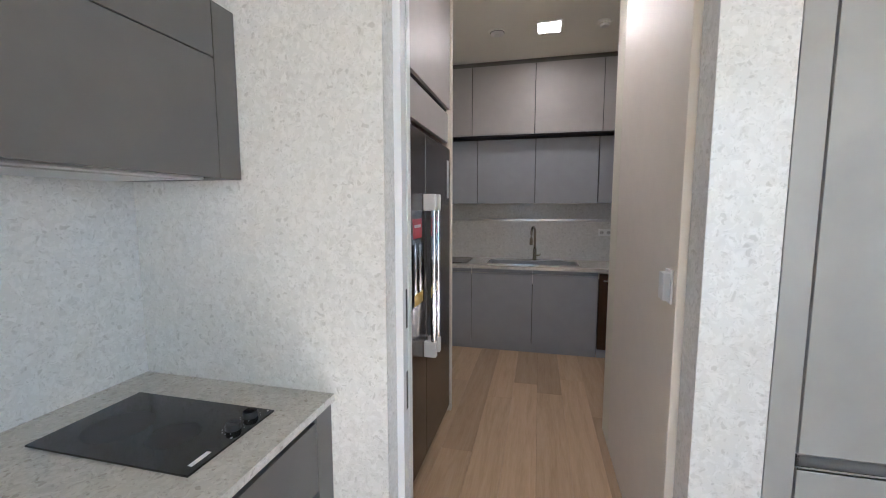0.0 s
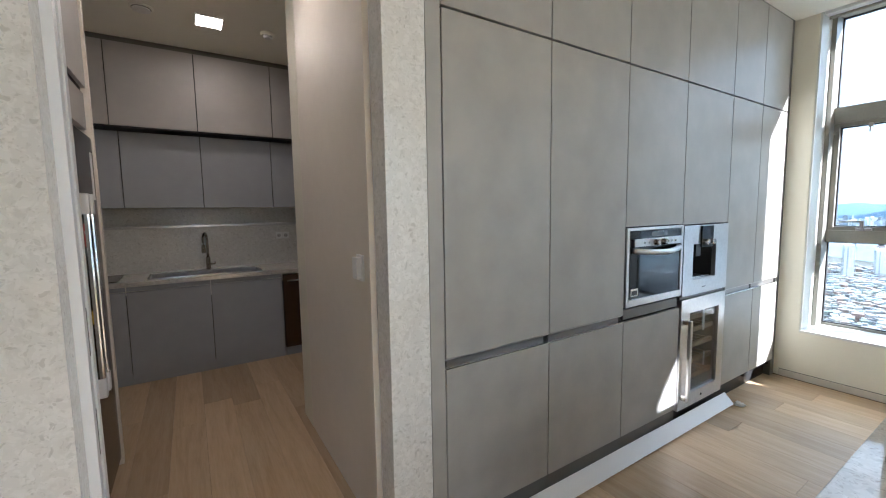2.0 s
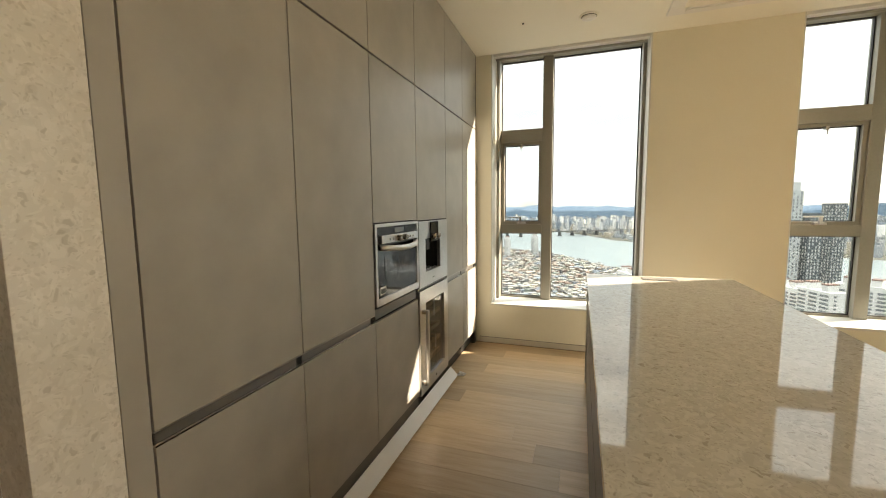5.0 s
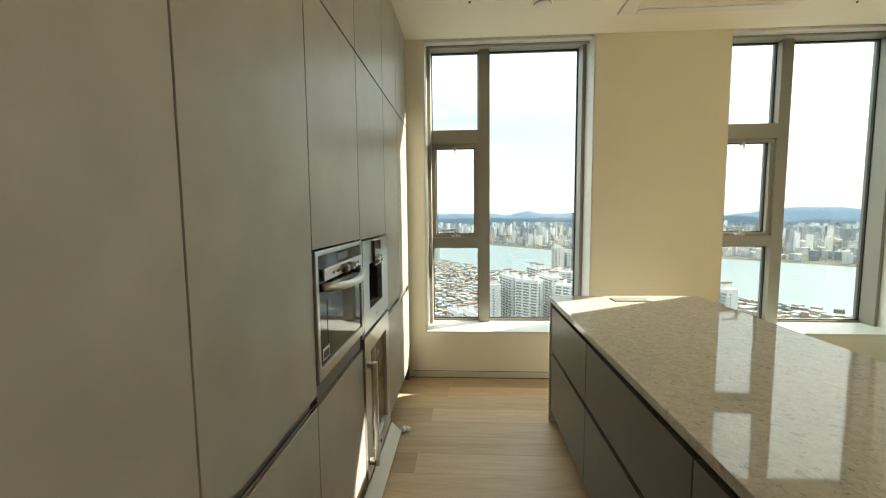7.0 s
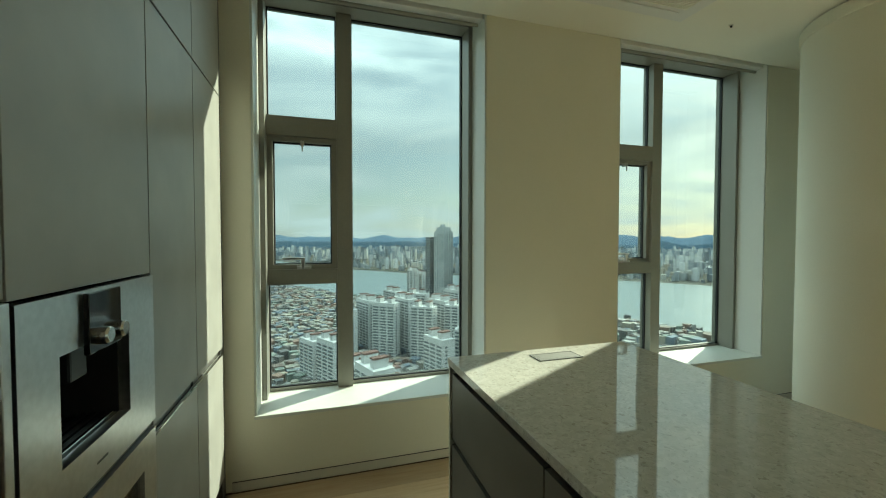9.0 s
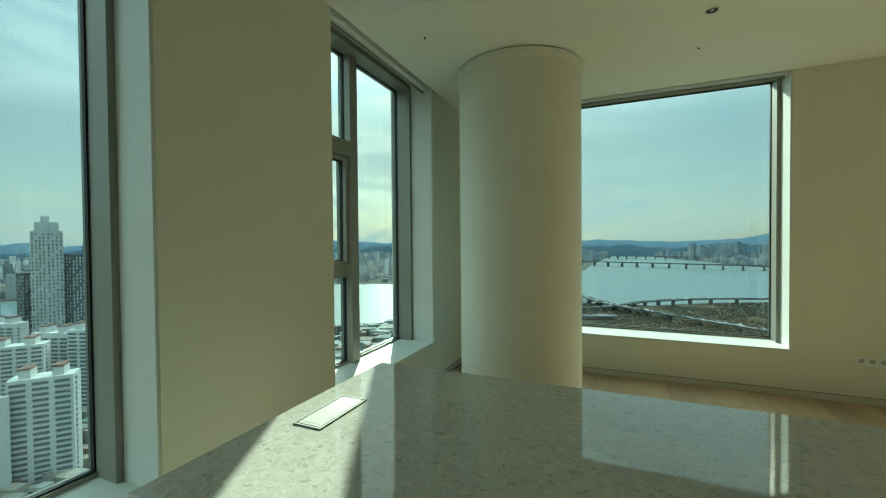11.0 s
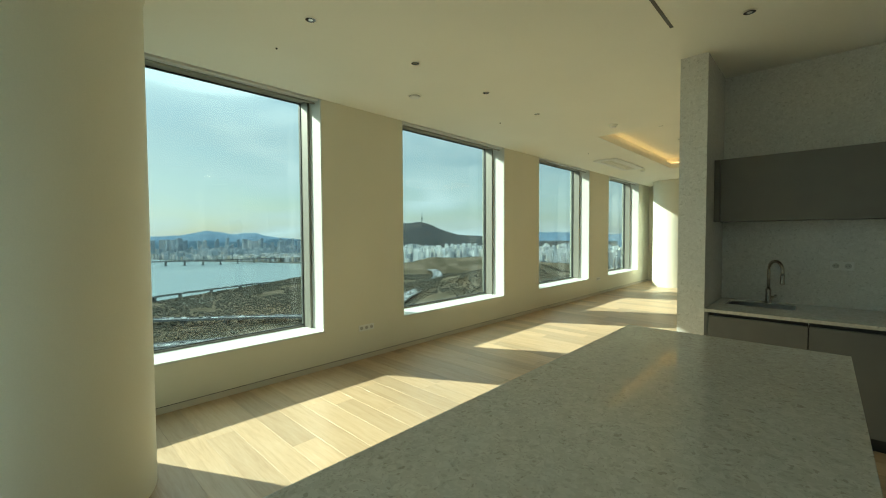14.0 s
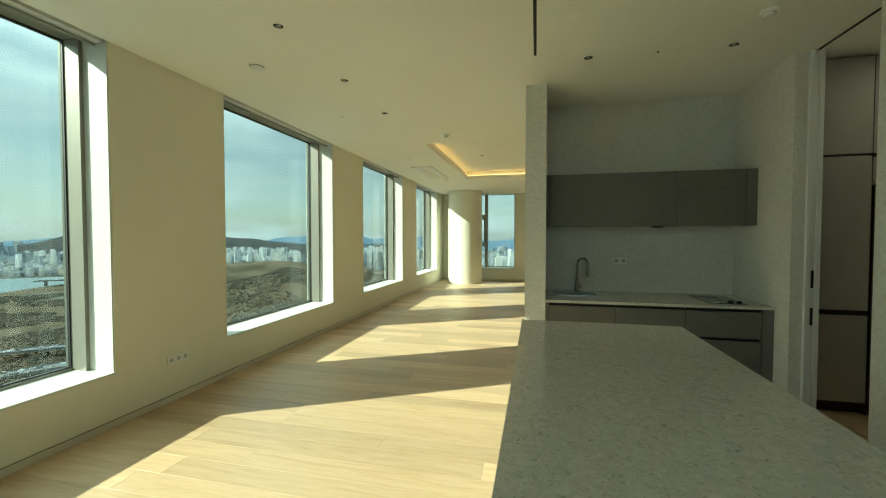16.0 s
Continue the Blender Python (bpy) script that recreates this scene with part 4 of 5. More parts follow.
for y in (0.945, 1.035):
    part("handle", box(PF + 0.045, PF + 0.072, y - 0.016, y + 0.016, 0.70, 1.52, 0.008), M_CHROME, fr, "long chrome bar handle")
    for z in (0.66, 1.47):
        part("handle_bracket", box(PF + 0.0045, PF + 0.074, y - 0.018, y + 0.018, z, z + 0.09, 0.006), M_WHITE, fr, "pale end bracket")
part("spec_strip", box(PF + 0.0045, PF + 0.0055, 1.50, 1.55, 1.55, 1.80), M_WHITE, fr, "narrow printed specification strip")
part("foot_grille", box(PF - 0.06, PF - 0.02, 0.68, 1.59, 0.0, 0.045), M_BLACKM, fr)

PX = [-1.95, -1.325, -0.70, -0.072]
for x0, x1 in zip(PX, PX[1:]):
    c = empty("pantry_base_cabinet", (x0 + x1) / 2, 3.25, 0, "blue-grey pantry base cabinet with a plain door", "cabinet", "pantry base cabinets")
    part("body", box(x0 + 0.001, x1 - 0.001, 2.975, 3.565, 0.09, 0.69), M_RECESS_SHADE, c)
    part("door", box(x0 + G, x1 - G, 2.95, 2.97, 0.09, 0.815, 0.0015), M_CAB_BLUE, c)
    part("plinth", box(x0 + 0.0005, x1 - 0.0005, 2.968, 2.985, 0.0, 0.087), M_CAB_BLUE, c)
    part("grip_rail", box(x0 + G, x1 - G, 2.965, 2.975, 0.818, 0.856), M_CAB_BLUE, c)
for x0, x1 in ((0.56, 1.2), (1.2, 1.99)):
    c = empty("pantry_base_cabinet", (x0 + x1) / 2, 3.25, 0, "blue-grey pantry base cabinet with a plain door", "cabinet", "pantry base cabinets")
    part("body", box(x0 + 0.001, x1 - 0.001, 2.975, 3.565, 0.09, 0.69), M_RECESS_SHADE, c)
    part("door", box(x0 + G, x1 - G, 2.95, 2.97, 0.09, 0.815, 0.0015), M_CAB_BLUE, c)
dw = empty("dishwasher", 0.24, 3.2, 0.09, "dark bronze glass dishwasher with a bright top handle", "dishwasher")
part("body", box(-0.06, 0.545, 2.972, 3.56, 0.02, 0.69), M_BLACKM, dw)
part("front", box(-0.066, 0.55, 2.945, 2.97, 0.09, 0.845, 0.002), material("bronze_glass", (0.06, 0.032, 0.018), 0.12, spread=0.05), dw)
part("handle", box(-0.03, 0.52, 2.915, 2.944, 0.775, 0.79, 0.003), M_CHROME, dw)
part("plinth", box(-0.066, 0.55, 2.97, 2.985, 0.0, 0.085), M_CAB_BLUE, dw)
tagged(part("pantry_worktop", worktop_with_hole(-1.95, 1.99, 2.93, 3.567, 0.865, 0.90, -1.17, -0.25, 3.06, 3.40), M_TOP, None), "pale stone pantry worktop with a wide sink", "worktop")
sink("pantry_sink", -1.17, -0.25, 3.06, 3.40, 0.90, 0.2, "wide stainless steel sink in the pantry worktop")
tap(-0.69, 3.48, 0.90, -0.25, -0.97, "bronze nickel swan-neck tap over the pantry sink")
setting("backsplash", box(-1.95, 1.99, 3.552, 3.5695, 0.9005, 1.53), M_STONE, "pale stone backsplash behind the pantry worktop", "backsplash")
ph = empty("pantry_hob", -1.62, 3.25, 0.9, "small black glass hob in the pantry worktop", "hob")
part("glass", box(-1.85, -1.38, 3.02, 3.42, 0.9005, 0.906, 0.001), M_BLACK, ph)
rail = empty("wall_rail", -0.6, 3.53, 1.35, "slim steel rail shelf along the backsplash", "rail")
part("bar", box(-1.94, 1.98, 3.51, 3.551, 1.335, 1.362, 0.003), M_STEEL, rail)
UX = [-1.95, -1.308, -0.70, -0.076, 0.55, 1.2, 1.99]
for x0, x1 in zip(UX, UX[1:]):
    c = empty("pantry_wall_cabinet", (x0 + x1) / 2, 3.38, 1.53, "grey pantry wall cabinet with a plain door", "cabinet", "pantry wall cabinets")
    part("body", box(x0 + 0.001, x1 - 0.001, 3.222, 3.568, 1.535, 2.20), M_RECESS_SHADE, c)
    part("door", box(x0 + 0.004, x1 - 0.004, 3.2, 3.22, 1.53, 2.20, 0.0015), M_CAB_BLUE, c)
TX = [-1.95, -1.346, -0.713, -0.072, 0.55, 1.2, 1.99]
for x0, x1 in zip(TX, TX[1:]):
    c = empty("pantry_top_cabinet", (x0 + x1) / 2, 3.3, 2.22, "taupe pantry top cabinet under the ceiling", "cabinet", "pantry top cabinets")
    part("body", box(x0 + 0.001, x1 - 0.001, 3.072, 3.568, 2.215, 2.905), M_RECESS_SHADE, c)
    part("door", box(x0 + 0.004, x1 - 0.004, 3.05, 3.07, 2.225, 2.905, 0.0015), M_CAB_WARM, c)
trim("pantry_cornice", (-1.95, 1.99, 3.06, 3.568, 2.908, H - 0.001), M_CAB_KIT, "dark strip over the pantry cabinets")


# ---------------------------------------------------------------- ceiling fixtures
def downlight(x, y, z=H):
    d = empty("downlight", x, y, z, "round recessed downlight with a dark reflector, switched off", "downlight", "ceiling downlights")
    ring = bmesh.new()
    seg = 28
    loops = [[ring.verts.new((x + r * math.cos(2 * math.pi * k / seg), y + r * math.sin(2 * math.pi * k / seg), z + h)) for k in range(seg)] for r, h in ((0.047, -0.0005), (0.047, -0.004), (0.036, -0.005), (0.034, -0.001))]
    for a, b in zip(loops, loops[1:]):
        for k in range(seg):
            ring.faces.new((a[k], b[k], b[(k + 1) % seg], a[(k + 1) % seg]))
    part("trim_ring", ring, M_CEIL, d)
    part("reflector", lathe([(0.0345, z - 0.0022), (0.0345, z - 0.0008)], x, y, 28), M_BLACK, d, "dark mirror reflector")
    part("lamp", lathe([(0.014, z - 0.0042), (0.016, z - 0.0023)], x, y, 18), M_CHROME, d, "small bright lens")
    return d


for x, y in ((1.151, -3.752), (0.185, -3.752), (-0.808, -3.752), (-1.832, -3.752), (-0.83, -1.573), (-0.847, -0.51)):
    downlight(x, y)


def detector(x, y, z, r, label):
    d = empty("detector", x, y, z, label, "detector", "ceiling detectors")
    part("base", lathe([(r * 0.9, z - 0.022), (r, z - 0.014), (r, z - 0.0005)], x, y, 32), M_CEIL, d)
    part("head", lathe([(r * 0.45, z - 0.042), (r * 0.62, z - 0.036), (r * 0.66, z - 0.0225)], x, y, 28), M_WHITE, d, "white sensor head")


def air_valve(x, y, z):
    d = empty("air_valve", x, y, z, "round white disc air valve in the ceiling", "air valve", "ceiling air valves")
    part("ring", lathe([(0.062, z - 0.010), (0.075, z - 0.006), (0.075, z - 0.0005)], x, y, 32), M_CEIL, d)
    part("gap", lathe([(0.060, z - 0.0125), (0.060, z - 0.0102)], x, y, 32), M_BLACKM, d)
    part("disc", lathe([(0.030, z - 0.030), (0.056, z - 0.022), (0.056, z - 0.0128)], x, y, 32), M_WHITE, d)


for x, y in ((-0.349, -4.345), (2.887, -1.05), (-1.027, 2.382)):
    air_valve(x, y, H)
for x, y in ((-2.99, -3.27), (-0.37, -0.508), (-0.184, 2.385), (-7.33, -4.23)):
    detector(x, y, H, 0.055, "round white smoke detector on the ceiling")
for x, y in ((1.134, -4.32), (3.04, -3.28), (2.835, -0.536), (-0.836, -1.048), (-1.83, -4.30), (-4.6, -4.32)):
    s = empty("sprinkler", x, y, H, "tiny dark concealed sprinkler head", "sprinkler", "ceiling sprinklers")
    part("plate", lathe([(0.014, H - 0.003), (0.016, H - 0.0005)], x, y, 18), M_CEIL, s)
    part("nozzle", lathe([(0.006, H - 0.012), (0.008, H - 0.0031)], x, y, 12), M_BLACKM, s)


def cassette(x0, x1, y0, y1, label):
    a = empty("air_conditioner", (x0 + x1) / 2, (y0 + y1) / 2, H, label, "air conditioner", "ceiling air conditioners")
    part("panel", box(x0, x1, y0, y1, H - 0.022, H - 0.0005, 0.008), M_WHITE, a)
    long_x = x1 - x0 > y1 - y0
    for f in (0.16, 0.84):
        if long_x:
            c = y0 + (y1 - y0) * f
            r = (x0 + 0.12, x1 - 0.12, c - 0.03, c + 0.03, H - 0.030, H - 0.0225)
        else:
            c = x0 + (x1 - x0) * f
            r = (c - 0.03, c + 0.03, y0 + 0.12, y1 - 0.12, H - 0.030, H - 0.0225)
        part("flap", box(*r, 0.003), M_WHITE, a, "air outlet flap")
    n = 12
    for i in range(n):
        t = 0.3 + 0.4 * (i + 0.5) / n
        r = (x0 + 0.1, x1 - 0.1, y0 + (y1 - y0) * t - 0.004, y0 + (y1 - y0) * t + 0.004, H - 0.027, H - 0.0225) if long_x else (x0 + (x1 - x0) * t - 0.004, x0 + (x1 - x0) * t + 0.004, y0 + 0.1, y1 - 0.1, H - 0.027, H - 0.0225)
        part("louvre", box(*r), M_CEIL, a)


cassette(2.66, 3.08, -2.87, -1.63, "white ceiling air conditioner cassette near the kitchen window")
cassette(-7.02, -5.40, -4.57, -4.11, "white ceiling air conditioner cassette over the living room")

M_LAMP = glow_material("lamp_white", (1.0, 0.83, 0.66), 7.0)
for lx, ly in ((-0.606, 2.375), (-0.64, 1.0)):
    pl = empty("ceiling_light", lx, ly, H, "square glowing ceiling light in the pantry", "ceiling light", "pantry ceiling lights")
    part("frame", boxes([(lx - 0.094, lx + 0.094, ly - 0.1, ly - 0.092, H - 0.012, H - 0.0005), (lx - 0.094, lx + 0.094, ly + 0.092, ly + 0.1, H - 0.012, H - 0.0005), (lx - 0.094, lx - 0.086, ly - 0.092, ly + 0.092, H - 0.012, H - 0.0005), (lx + 0.086, lx + 0.094, ly - 0.092, ly + 0.092, H - 0.012, H - 0.0005)]), M_WHITE, pl)
    part("diffuser", box(lx - 0.086, lx + 0.086, ly - 0.092, ly + 0.092, H - 0.009, H - 0.003), M_LAMP, pl, "glowing warm diffuser")
M_LED = glow_material("led_amber", (1.0, 0.56, 0.24), 1.4)
led = empty("cove_light", -5.5, -2.1, H, "amber light strip hidden in the ceiling cove", "light strip")
for r in ((CX0 - 0.06, CX0 - 0.045, CY0 - 0.05, CY1 + 0.05), (CX1 + 0.045, CX1 + 0.06, CY0 - 0.05, CY1 + 0.05), (CX0 - 0.04, CX1 + 0.04, CY0 - 0.06, CY0 - 0.045), (CX0 - 0.04, CX1 + 0.04, CY1 + 0.045, CY1 + 0.06)):
    part("strip", box(*r, H + 0.105, H + 0.115), M_LED, led)
for x, y in ((-4.4, -3.07), (-5.6, -3.08)):
    downlight(x, y, H + 0.22)


# ---------------------------------------------------------------- the city outside
GZ = -125.0


def polar(bearing, dist):
    """Bearing in degrees from the south wall's outward way towards the east."""
    a = radians(bearing)
    return dist * math.sin(a), -dist * math.cos(a)


def near_bank(b):
    return float(np.interp(b, (-75, -40, -29, -22, -15, -4, 8, 31, 37, 74, 86, 96, 120), (1900, 1700, 1360, 1150, 1020, 870, 860, 640, 611, 730, 870, 1150, 1900)))


def far_bank(b):
    return float(np.interp(b, (-75, -40, -29, -24, -13, -5, -1, 4, 9, 31, 37, 75, 86, 96, 104, 120), (1905, 1705, 1812, 2000, 2380, 3300, 4200, 1800, 1500, 1216, 1255, 1350, 1620, 2350, 3000, 4000)))


def grid_mesh(name, rows, mat):
    """A sheet from rows of points."""
    bm = bmesh.new()
    vs = [[bm.verts.new(p) for p in row] for row in rows]
    for a, b in zip(vs, vs[1:]):
        for i in range(len(a) - 1):
            bm.faces.new((a[i], a[i + 1], b[i + 1], b[i]))
    bmesh.ops.recalc_face_normals(bm, faces=bm.faces)
    return bm


def block_mesh(name, blocks, mat, parent=None):
    """Upright blocks (x, y, z0, width, depth, height, turn) in one mesh."""
    b = np.array(blocks, float)
    n = len(b)
    unit = np.array([(-.5, -.5, 0), (.5, -.5, 0), (.5, .5, 0), (-.5, .5, 0), (-.5, -.5, 1), (.5, -.5, 1), (.5, .5, 1), (-.5, .5, 1)])
    p = unit[None] * b[:, None, 3:6]
    c, s = np.cos(b[:, 6])[:, None], np.sin(b[:, 6])[:, None]
    x, y = p[..., 0] * c - p[..., 1] * s + b[:, None, 0], p[..., 0] * s + p[..., 1] * c + b[:, None, 1]
    v = np.stack([x, y, p[..., 2] + b[:, None, 2]], -1).reshape(-1, 3)
    f = np.array([(4, 5, 6, 7), (0, 1, 5, 4), (1, 2, 6, 5), (2, 3, 7, 6), (3, 0, 4, 7)])
    faces = (f[None] + 8 * np.arange(n)[:, None, None]).reshape(-1, 4)
    me = bpy.data.meshes.new(name)
    me.from_pydata(v.tolist(), [], faces.tolist())
    me.materials.append(mat)
    ob = new(name, me)
    if parent is not None:
        ob.parent = parent
        if parent.type == "EMPTY":
            ob.matrix_parent_inverse = Matrix.Translation(-parent.location)
    return ob


def island_tones(name, tones, rough=0.8):
    """One tone per separate block."""
    m = bpy.data.materials.new(name)
    m.use_nodes = True
    nt = m.node_tree
    b = nt.nodes["Principled BSDF"]
    b.inputs["Roughness"].default_value = rough
    g = nt.nodes.new("ShaderNodeNewGeometry")
    r = nt.nodes.new("ShaderNodeValToRGB")
    r.color_ramp.interpolation = "CONSTANT"
    els = r.color_ramp.elements
    while len(els) < len(tones):
        els.new(0.5)
    for i, t in enumerate(tones):
        els[i].position = i / len(tones)
        els[i].color = (*t, 1)
    nt.links.new(g.outputs["Random Per Island"], r.inputs["Fac"])
    nt.links.new(r.outputs["Color"], b.inputs["Base Color"])
    return m


M_RIVER = material("river_water", (0.120, 0.158, 0.172), 0.3, grain=(0.05, (0.131, 0.170, 0.184), 0.3, 0.7), bump=0.25, spread=0.04)
M_LAND = material("far_land", (0.084, 0.081, 0.066), 0.9, grain=(0.012, (0.132, 0.126, 0.108), 0.35, 0.65), spread=0.15, spec=0.05)
M_PARK = material("winter_park", (0.066, 0.054, 0.034), 0.95, grain=(0.022, (0.125, 0.098, 0.068), 0.4, 0.62), spread=0.2, spec=0.05)
M_ROAD = material("asphalt_far", (0.120, 0.120, 0.120), 0.85, grain=(0.3, (0.144, 0.144, 0.141), 0.3, 0.7), spread=0.05)
M_CONC = material("bridge_concrete", (0.105, 0.105, 0.102), 0.8, grain=(0.2, (0.13, 0.13, 0.125), 0.3, 0.7), spread=0.08)
# Hill colours carry the distance haze: farther ranges are paler and bluer.
M_HILL = material("haze_tinted_far_hills", (0.105, 0.150, 0.205), 1.0, grain=(0.003, (0.125, 0.170, 0.222), 0.35, 0.65), spread=0.05, spec=0.0)
M_HILL_MID = material("haze_tinted_ridge", (0.050, 0.080, 0.112), 1.0, grain=(0.006, (0.066, 0.092, 0.118), 0.35, 0.65), spread=0.1, spec=0.0)
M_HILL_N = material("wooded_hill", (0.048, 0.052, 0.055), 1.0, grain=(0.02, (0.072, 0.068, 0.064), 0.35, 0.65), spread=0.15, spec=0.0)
M_CITY = island_tones("far_city", [(0.29, 0.31, 0.32), (0.37, 0.385, 0.39), (0.20, 0.215, 0.23), (0.41, 0.40, 0.37), (0.15, 0.17, 0.19), (0.35, 0.31, 0.25), (0.26, 0.28, 0.30), (0.44, 0.44, 0.43)])
M_TOWERS = island_tones("white_towers", [(0.52, 0.535, 0.54), (0.60, 0.60, 0.59), (0.30, 0.32, 0.34), (0.46, 0.47, 0.475), (0.17, 0.19, 0.21), (0.56, 0.54, 0.50)])
# Distance haze is mixed into these blue-grey block tones.
M_HAZY = island_tones("haze_tinted_city", [(0.21, 0.25, 0.29), (0.25, 0.285, 0.32), (0.16, 0.20, 0.245), (0.29, 0.31, 0.33)])
M_HOUSE = island_tones("small_houses", [(0.28, 0.265, 0.235), (0.19, 0.145, 0.12), (0.165, 0.195, 0.175), (0.33, 0.325, 0.305), (0.21, 0.20, 0.19), (0.225, 0.155, 0.125), (0.15, 0.18, 0.215), (0.30, 0.275, 0.225), (0.11, 0.11, 0.11), (0.25, 0.25, 0.245)])
M_APT = material("apartment_white", (0.50, 0.505, 0.50), 0.7, grain=(0.1, (0.54, 0.545, 0.54), 0.3, 0.7), spread=0.03)
M_APT_WIN = material("apartment_glass", (0.13, 0.15, 0.16), 0.2, spread=0.1)
M_APT_ROOF = material("apartment_roof", (0.15, 0.085, 0.07), 0.8, spread=0.1)
M_TOWER = material("tower_cladding", (0.38, 0.40, 0.405), 0.5, grain=(0.1, (0.41, 0.43, 0.435), 0.3, 0.7), spread=0.04)
M_TOWER_D = material("tower_dark_cladding", (0.07, 0.085, 0.095), 0.35, spread=0.1)
M_TREES = island_tones("bare_trees", [(0.065, 0.057, 0.041), (0.078, 0.067, 0.048), (0.056, 0.054, 0.037), (0.088, 0.073, 0.053), (0.051, 0.048, 0.034)], 1.0)

rng = random.Random(7)
tagged(part("ground", grid_mesh("ground", [[(*polar(b, d), GZ - 0.5) for b in range(-180, 181, 6)] for d in (1, 300, 900, 2000, 4950)], M_LAND), M_LAND, None), "hazy city ground far below the windows", "ground", "", "structure")
b_r = [-40 + 1.0 * i for i in range(150)]
tagged(part("river", grid_mesh("river", [[(*polar(b, near_bank(b) + f * max(far_bank(b) - near_bank(b), 2)), GZ) for b in b_r] for f in (0, 0.25, 0.5, 0.75, 1)], M_RIVER), M_RIVER, None), "wide grey-blue river with sunlit ripples", "water", "", "structure")


def park_z(b, d):
    """Height of the park land: riverside flats and a long brown knoll towards the west."""
    n = noise.noise(Vector((b * 0.2, d * 0.006, 1)))
    knoll = math.exp(-((b + 57) / 11) ** 2 - ((d - 860) / 230) ** 2) + 0.55 * math.exp(-((b + 76) / 9) ** 2 - ((d - 900) / 260) ** 2)
    return GZ + 0.6 + 3 * n + 58 * knoll * (1 + 0.25 * noise.noise(Vector((b * 0.25, d * 0.01, 7))))


park_rows = [[(*polar(b, max(near_bank(b) * f, 30)), park_z(b, max(near_bank(b) * f, 30))) for b in range(-100, 20)] for f in [0.03 + 0.96 * i / 60 for i in range(61)]]
tagged(part("park", grid_mesh("park", park_rows, M_PARK), M_PARK, None, smooth=True), "brown winter park land along the river", "park", "", "structure")


def hill_ring(name, dist, b0, b1, base, rise, seed, mat, label, peak=None):
    rows = []
    for f, k in ((-0.06, 0.0), (0.0, 0.75), (0.03, 1.0), (0.08, 0.6), (0.10, 0.0)):
        row = []
        for i in range(int((b1 - b0) / 0.5) + 1):
            b = b0 + 0.5 * i
            h = base + rise * (0.5 + 0.9 * noise.noise(Vector((b * 0.09, seed, 0))) + 0.35 * noise.noise(Vector((b * 0.35, seed, 4))) + 0.12 * noise.noise(Vector((b * 1.1, seed, f * 30))))
            if peak:
                h = base + peak[2] * (0.82 * math.exp(-((b - peak[0]) / peak[1]) ** 2) + 0.66 * math.exp(-((b - peak[0] - 1.5 * peak[1]) / peak[1]) ** 2) + 0.22 * math.exp(-((b - peak[0] + 1.8 * peak[1]) / peak[1]) ** 2)) * (1 + 0.06 * noise.noise(Vector((b * 0.9, seed, f * 20)))) + rise * (0.4 + 0.5 * noise.noise(Vector((b * 0.3, seed, 2))))
            row.append((*polar(b, dist * (1 + f)), GZ + max(h, 4) * k))
        rows.append(row)
    ob = part(name, grid_mesh(name, rows, mat), mat, None, smooth=True)
    return tagged(ob, label, "hill", "", "structure")


hill_ring("hills", 4300, -120, 150, 84, 88, 3.0, M_HILL, "range of hills along the horizon in haze-tinted blue")
hill_ring("hills", 3700, -33, 120, 48, 70, 9.0, M_HILL_MID, "lower ridge over the far bank in haze-tinted blue")
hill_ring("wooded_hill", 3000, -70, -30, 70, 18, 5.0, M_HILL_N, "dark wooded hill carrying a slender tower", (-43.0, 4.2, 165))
hill_ring("wooded_hill", 1350, -66, -34, 14, 16, 2.0, M_PARK, "low brown wooded hill behind the park", (-54, 6.0, 34))

x, y = polar(-43.4, 3050)
tw = empty("hill_tower", x, y, 75, "slender needle tower on the wooded hill", "tower")
part("shaft", lathe([(5, 50), (3.2, 100), (3, 125)], x, y, 14), M_APT_WIN, tw)
part("pod", lathe([(4, 120), (7, 125), (7, 132), (4, 137)], x, y, 18), M_APT_WIN, tw)
part("mast", lathe([(2.4, 137), (1.8, 155), (1.2, 174)], x, y, 10), M_APT_WIN, tw)


def field(name, count, b0, b1, d0, d1, w, h, mat, label, cat, keep=None, z=GZ, cluster=0.0):
    rows = []
    while len(rows) < count:
        b, d = rng.uniform(b0, b1), math.sqrt(rng.uniform(d0 ** 2, d1 ** 2))
        if keep and not keep(b, d):
            continue
        px, py = polar(b, d)
        if cluster and noise.noise(Vector((px, py, 0)) * cluster) < -0.05:
            continue
        a = rng.uniform(*w)
        rows.append((px, py, z, a, a * rng.uniform(0.5, 1.4), rng.uniform(*h), rng.choice((0.3, 0.3, 1.87, 0.9)) + rng.uniform(-0.1, 0.1)))
    return tagged(block_mesh(name, rows, mat), label, cat, "", "stuff")


over = lambda b, d: d > far_bank(b) + 60
dry = lambda b, d: d < near_bank(b) - 25
field("city_blocks", 4800, 8, 112, 1300, 3300, (8, 17), (7, 30), M_CITY, "mass of pale city blocks beyond the river", "city", over)
field("city_towers", 620, 8, 112, 1350, 3300, (9, 17), (36, 72), M_TOWERS, "pale apartment towers beyond the river", "city", over, cluster=0.004)
field("far_city", 3200, -33, 112, 2400, 3650, (11, 26), (12, 52), M_HAZY, "distant city under the hills in haze-tinted tones", "city", over)
field("far_city", 90, -34, -8, 3000, 3650, (13, 26), (50, 112), M_HAZY, "distant high-rise skyline in haze-tinted tones", "city", over)
field("city_blocks", 3000, -34, -3, 1700, 2900, (7, 16), (7, 26), M_CITY, "low pale city rows on the far bank", "city", over)
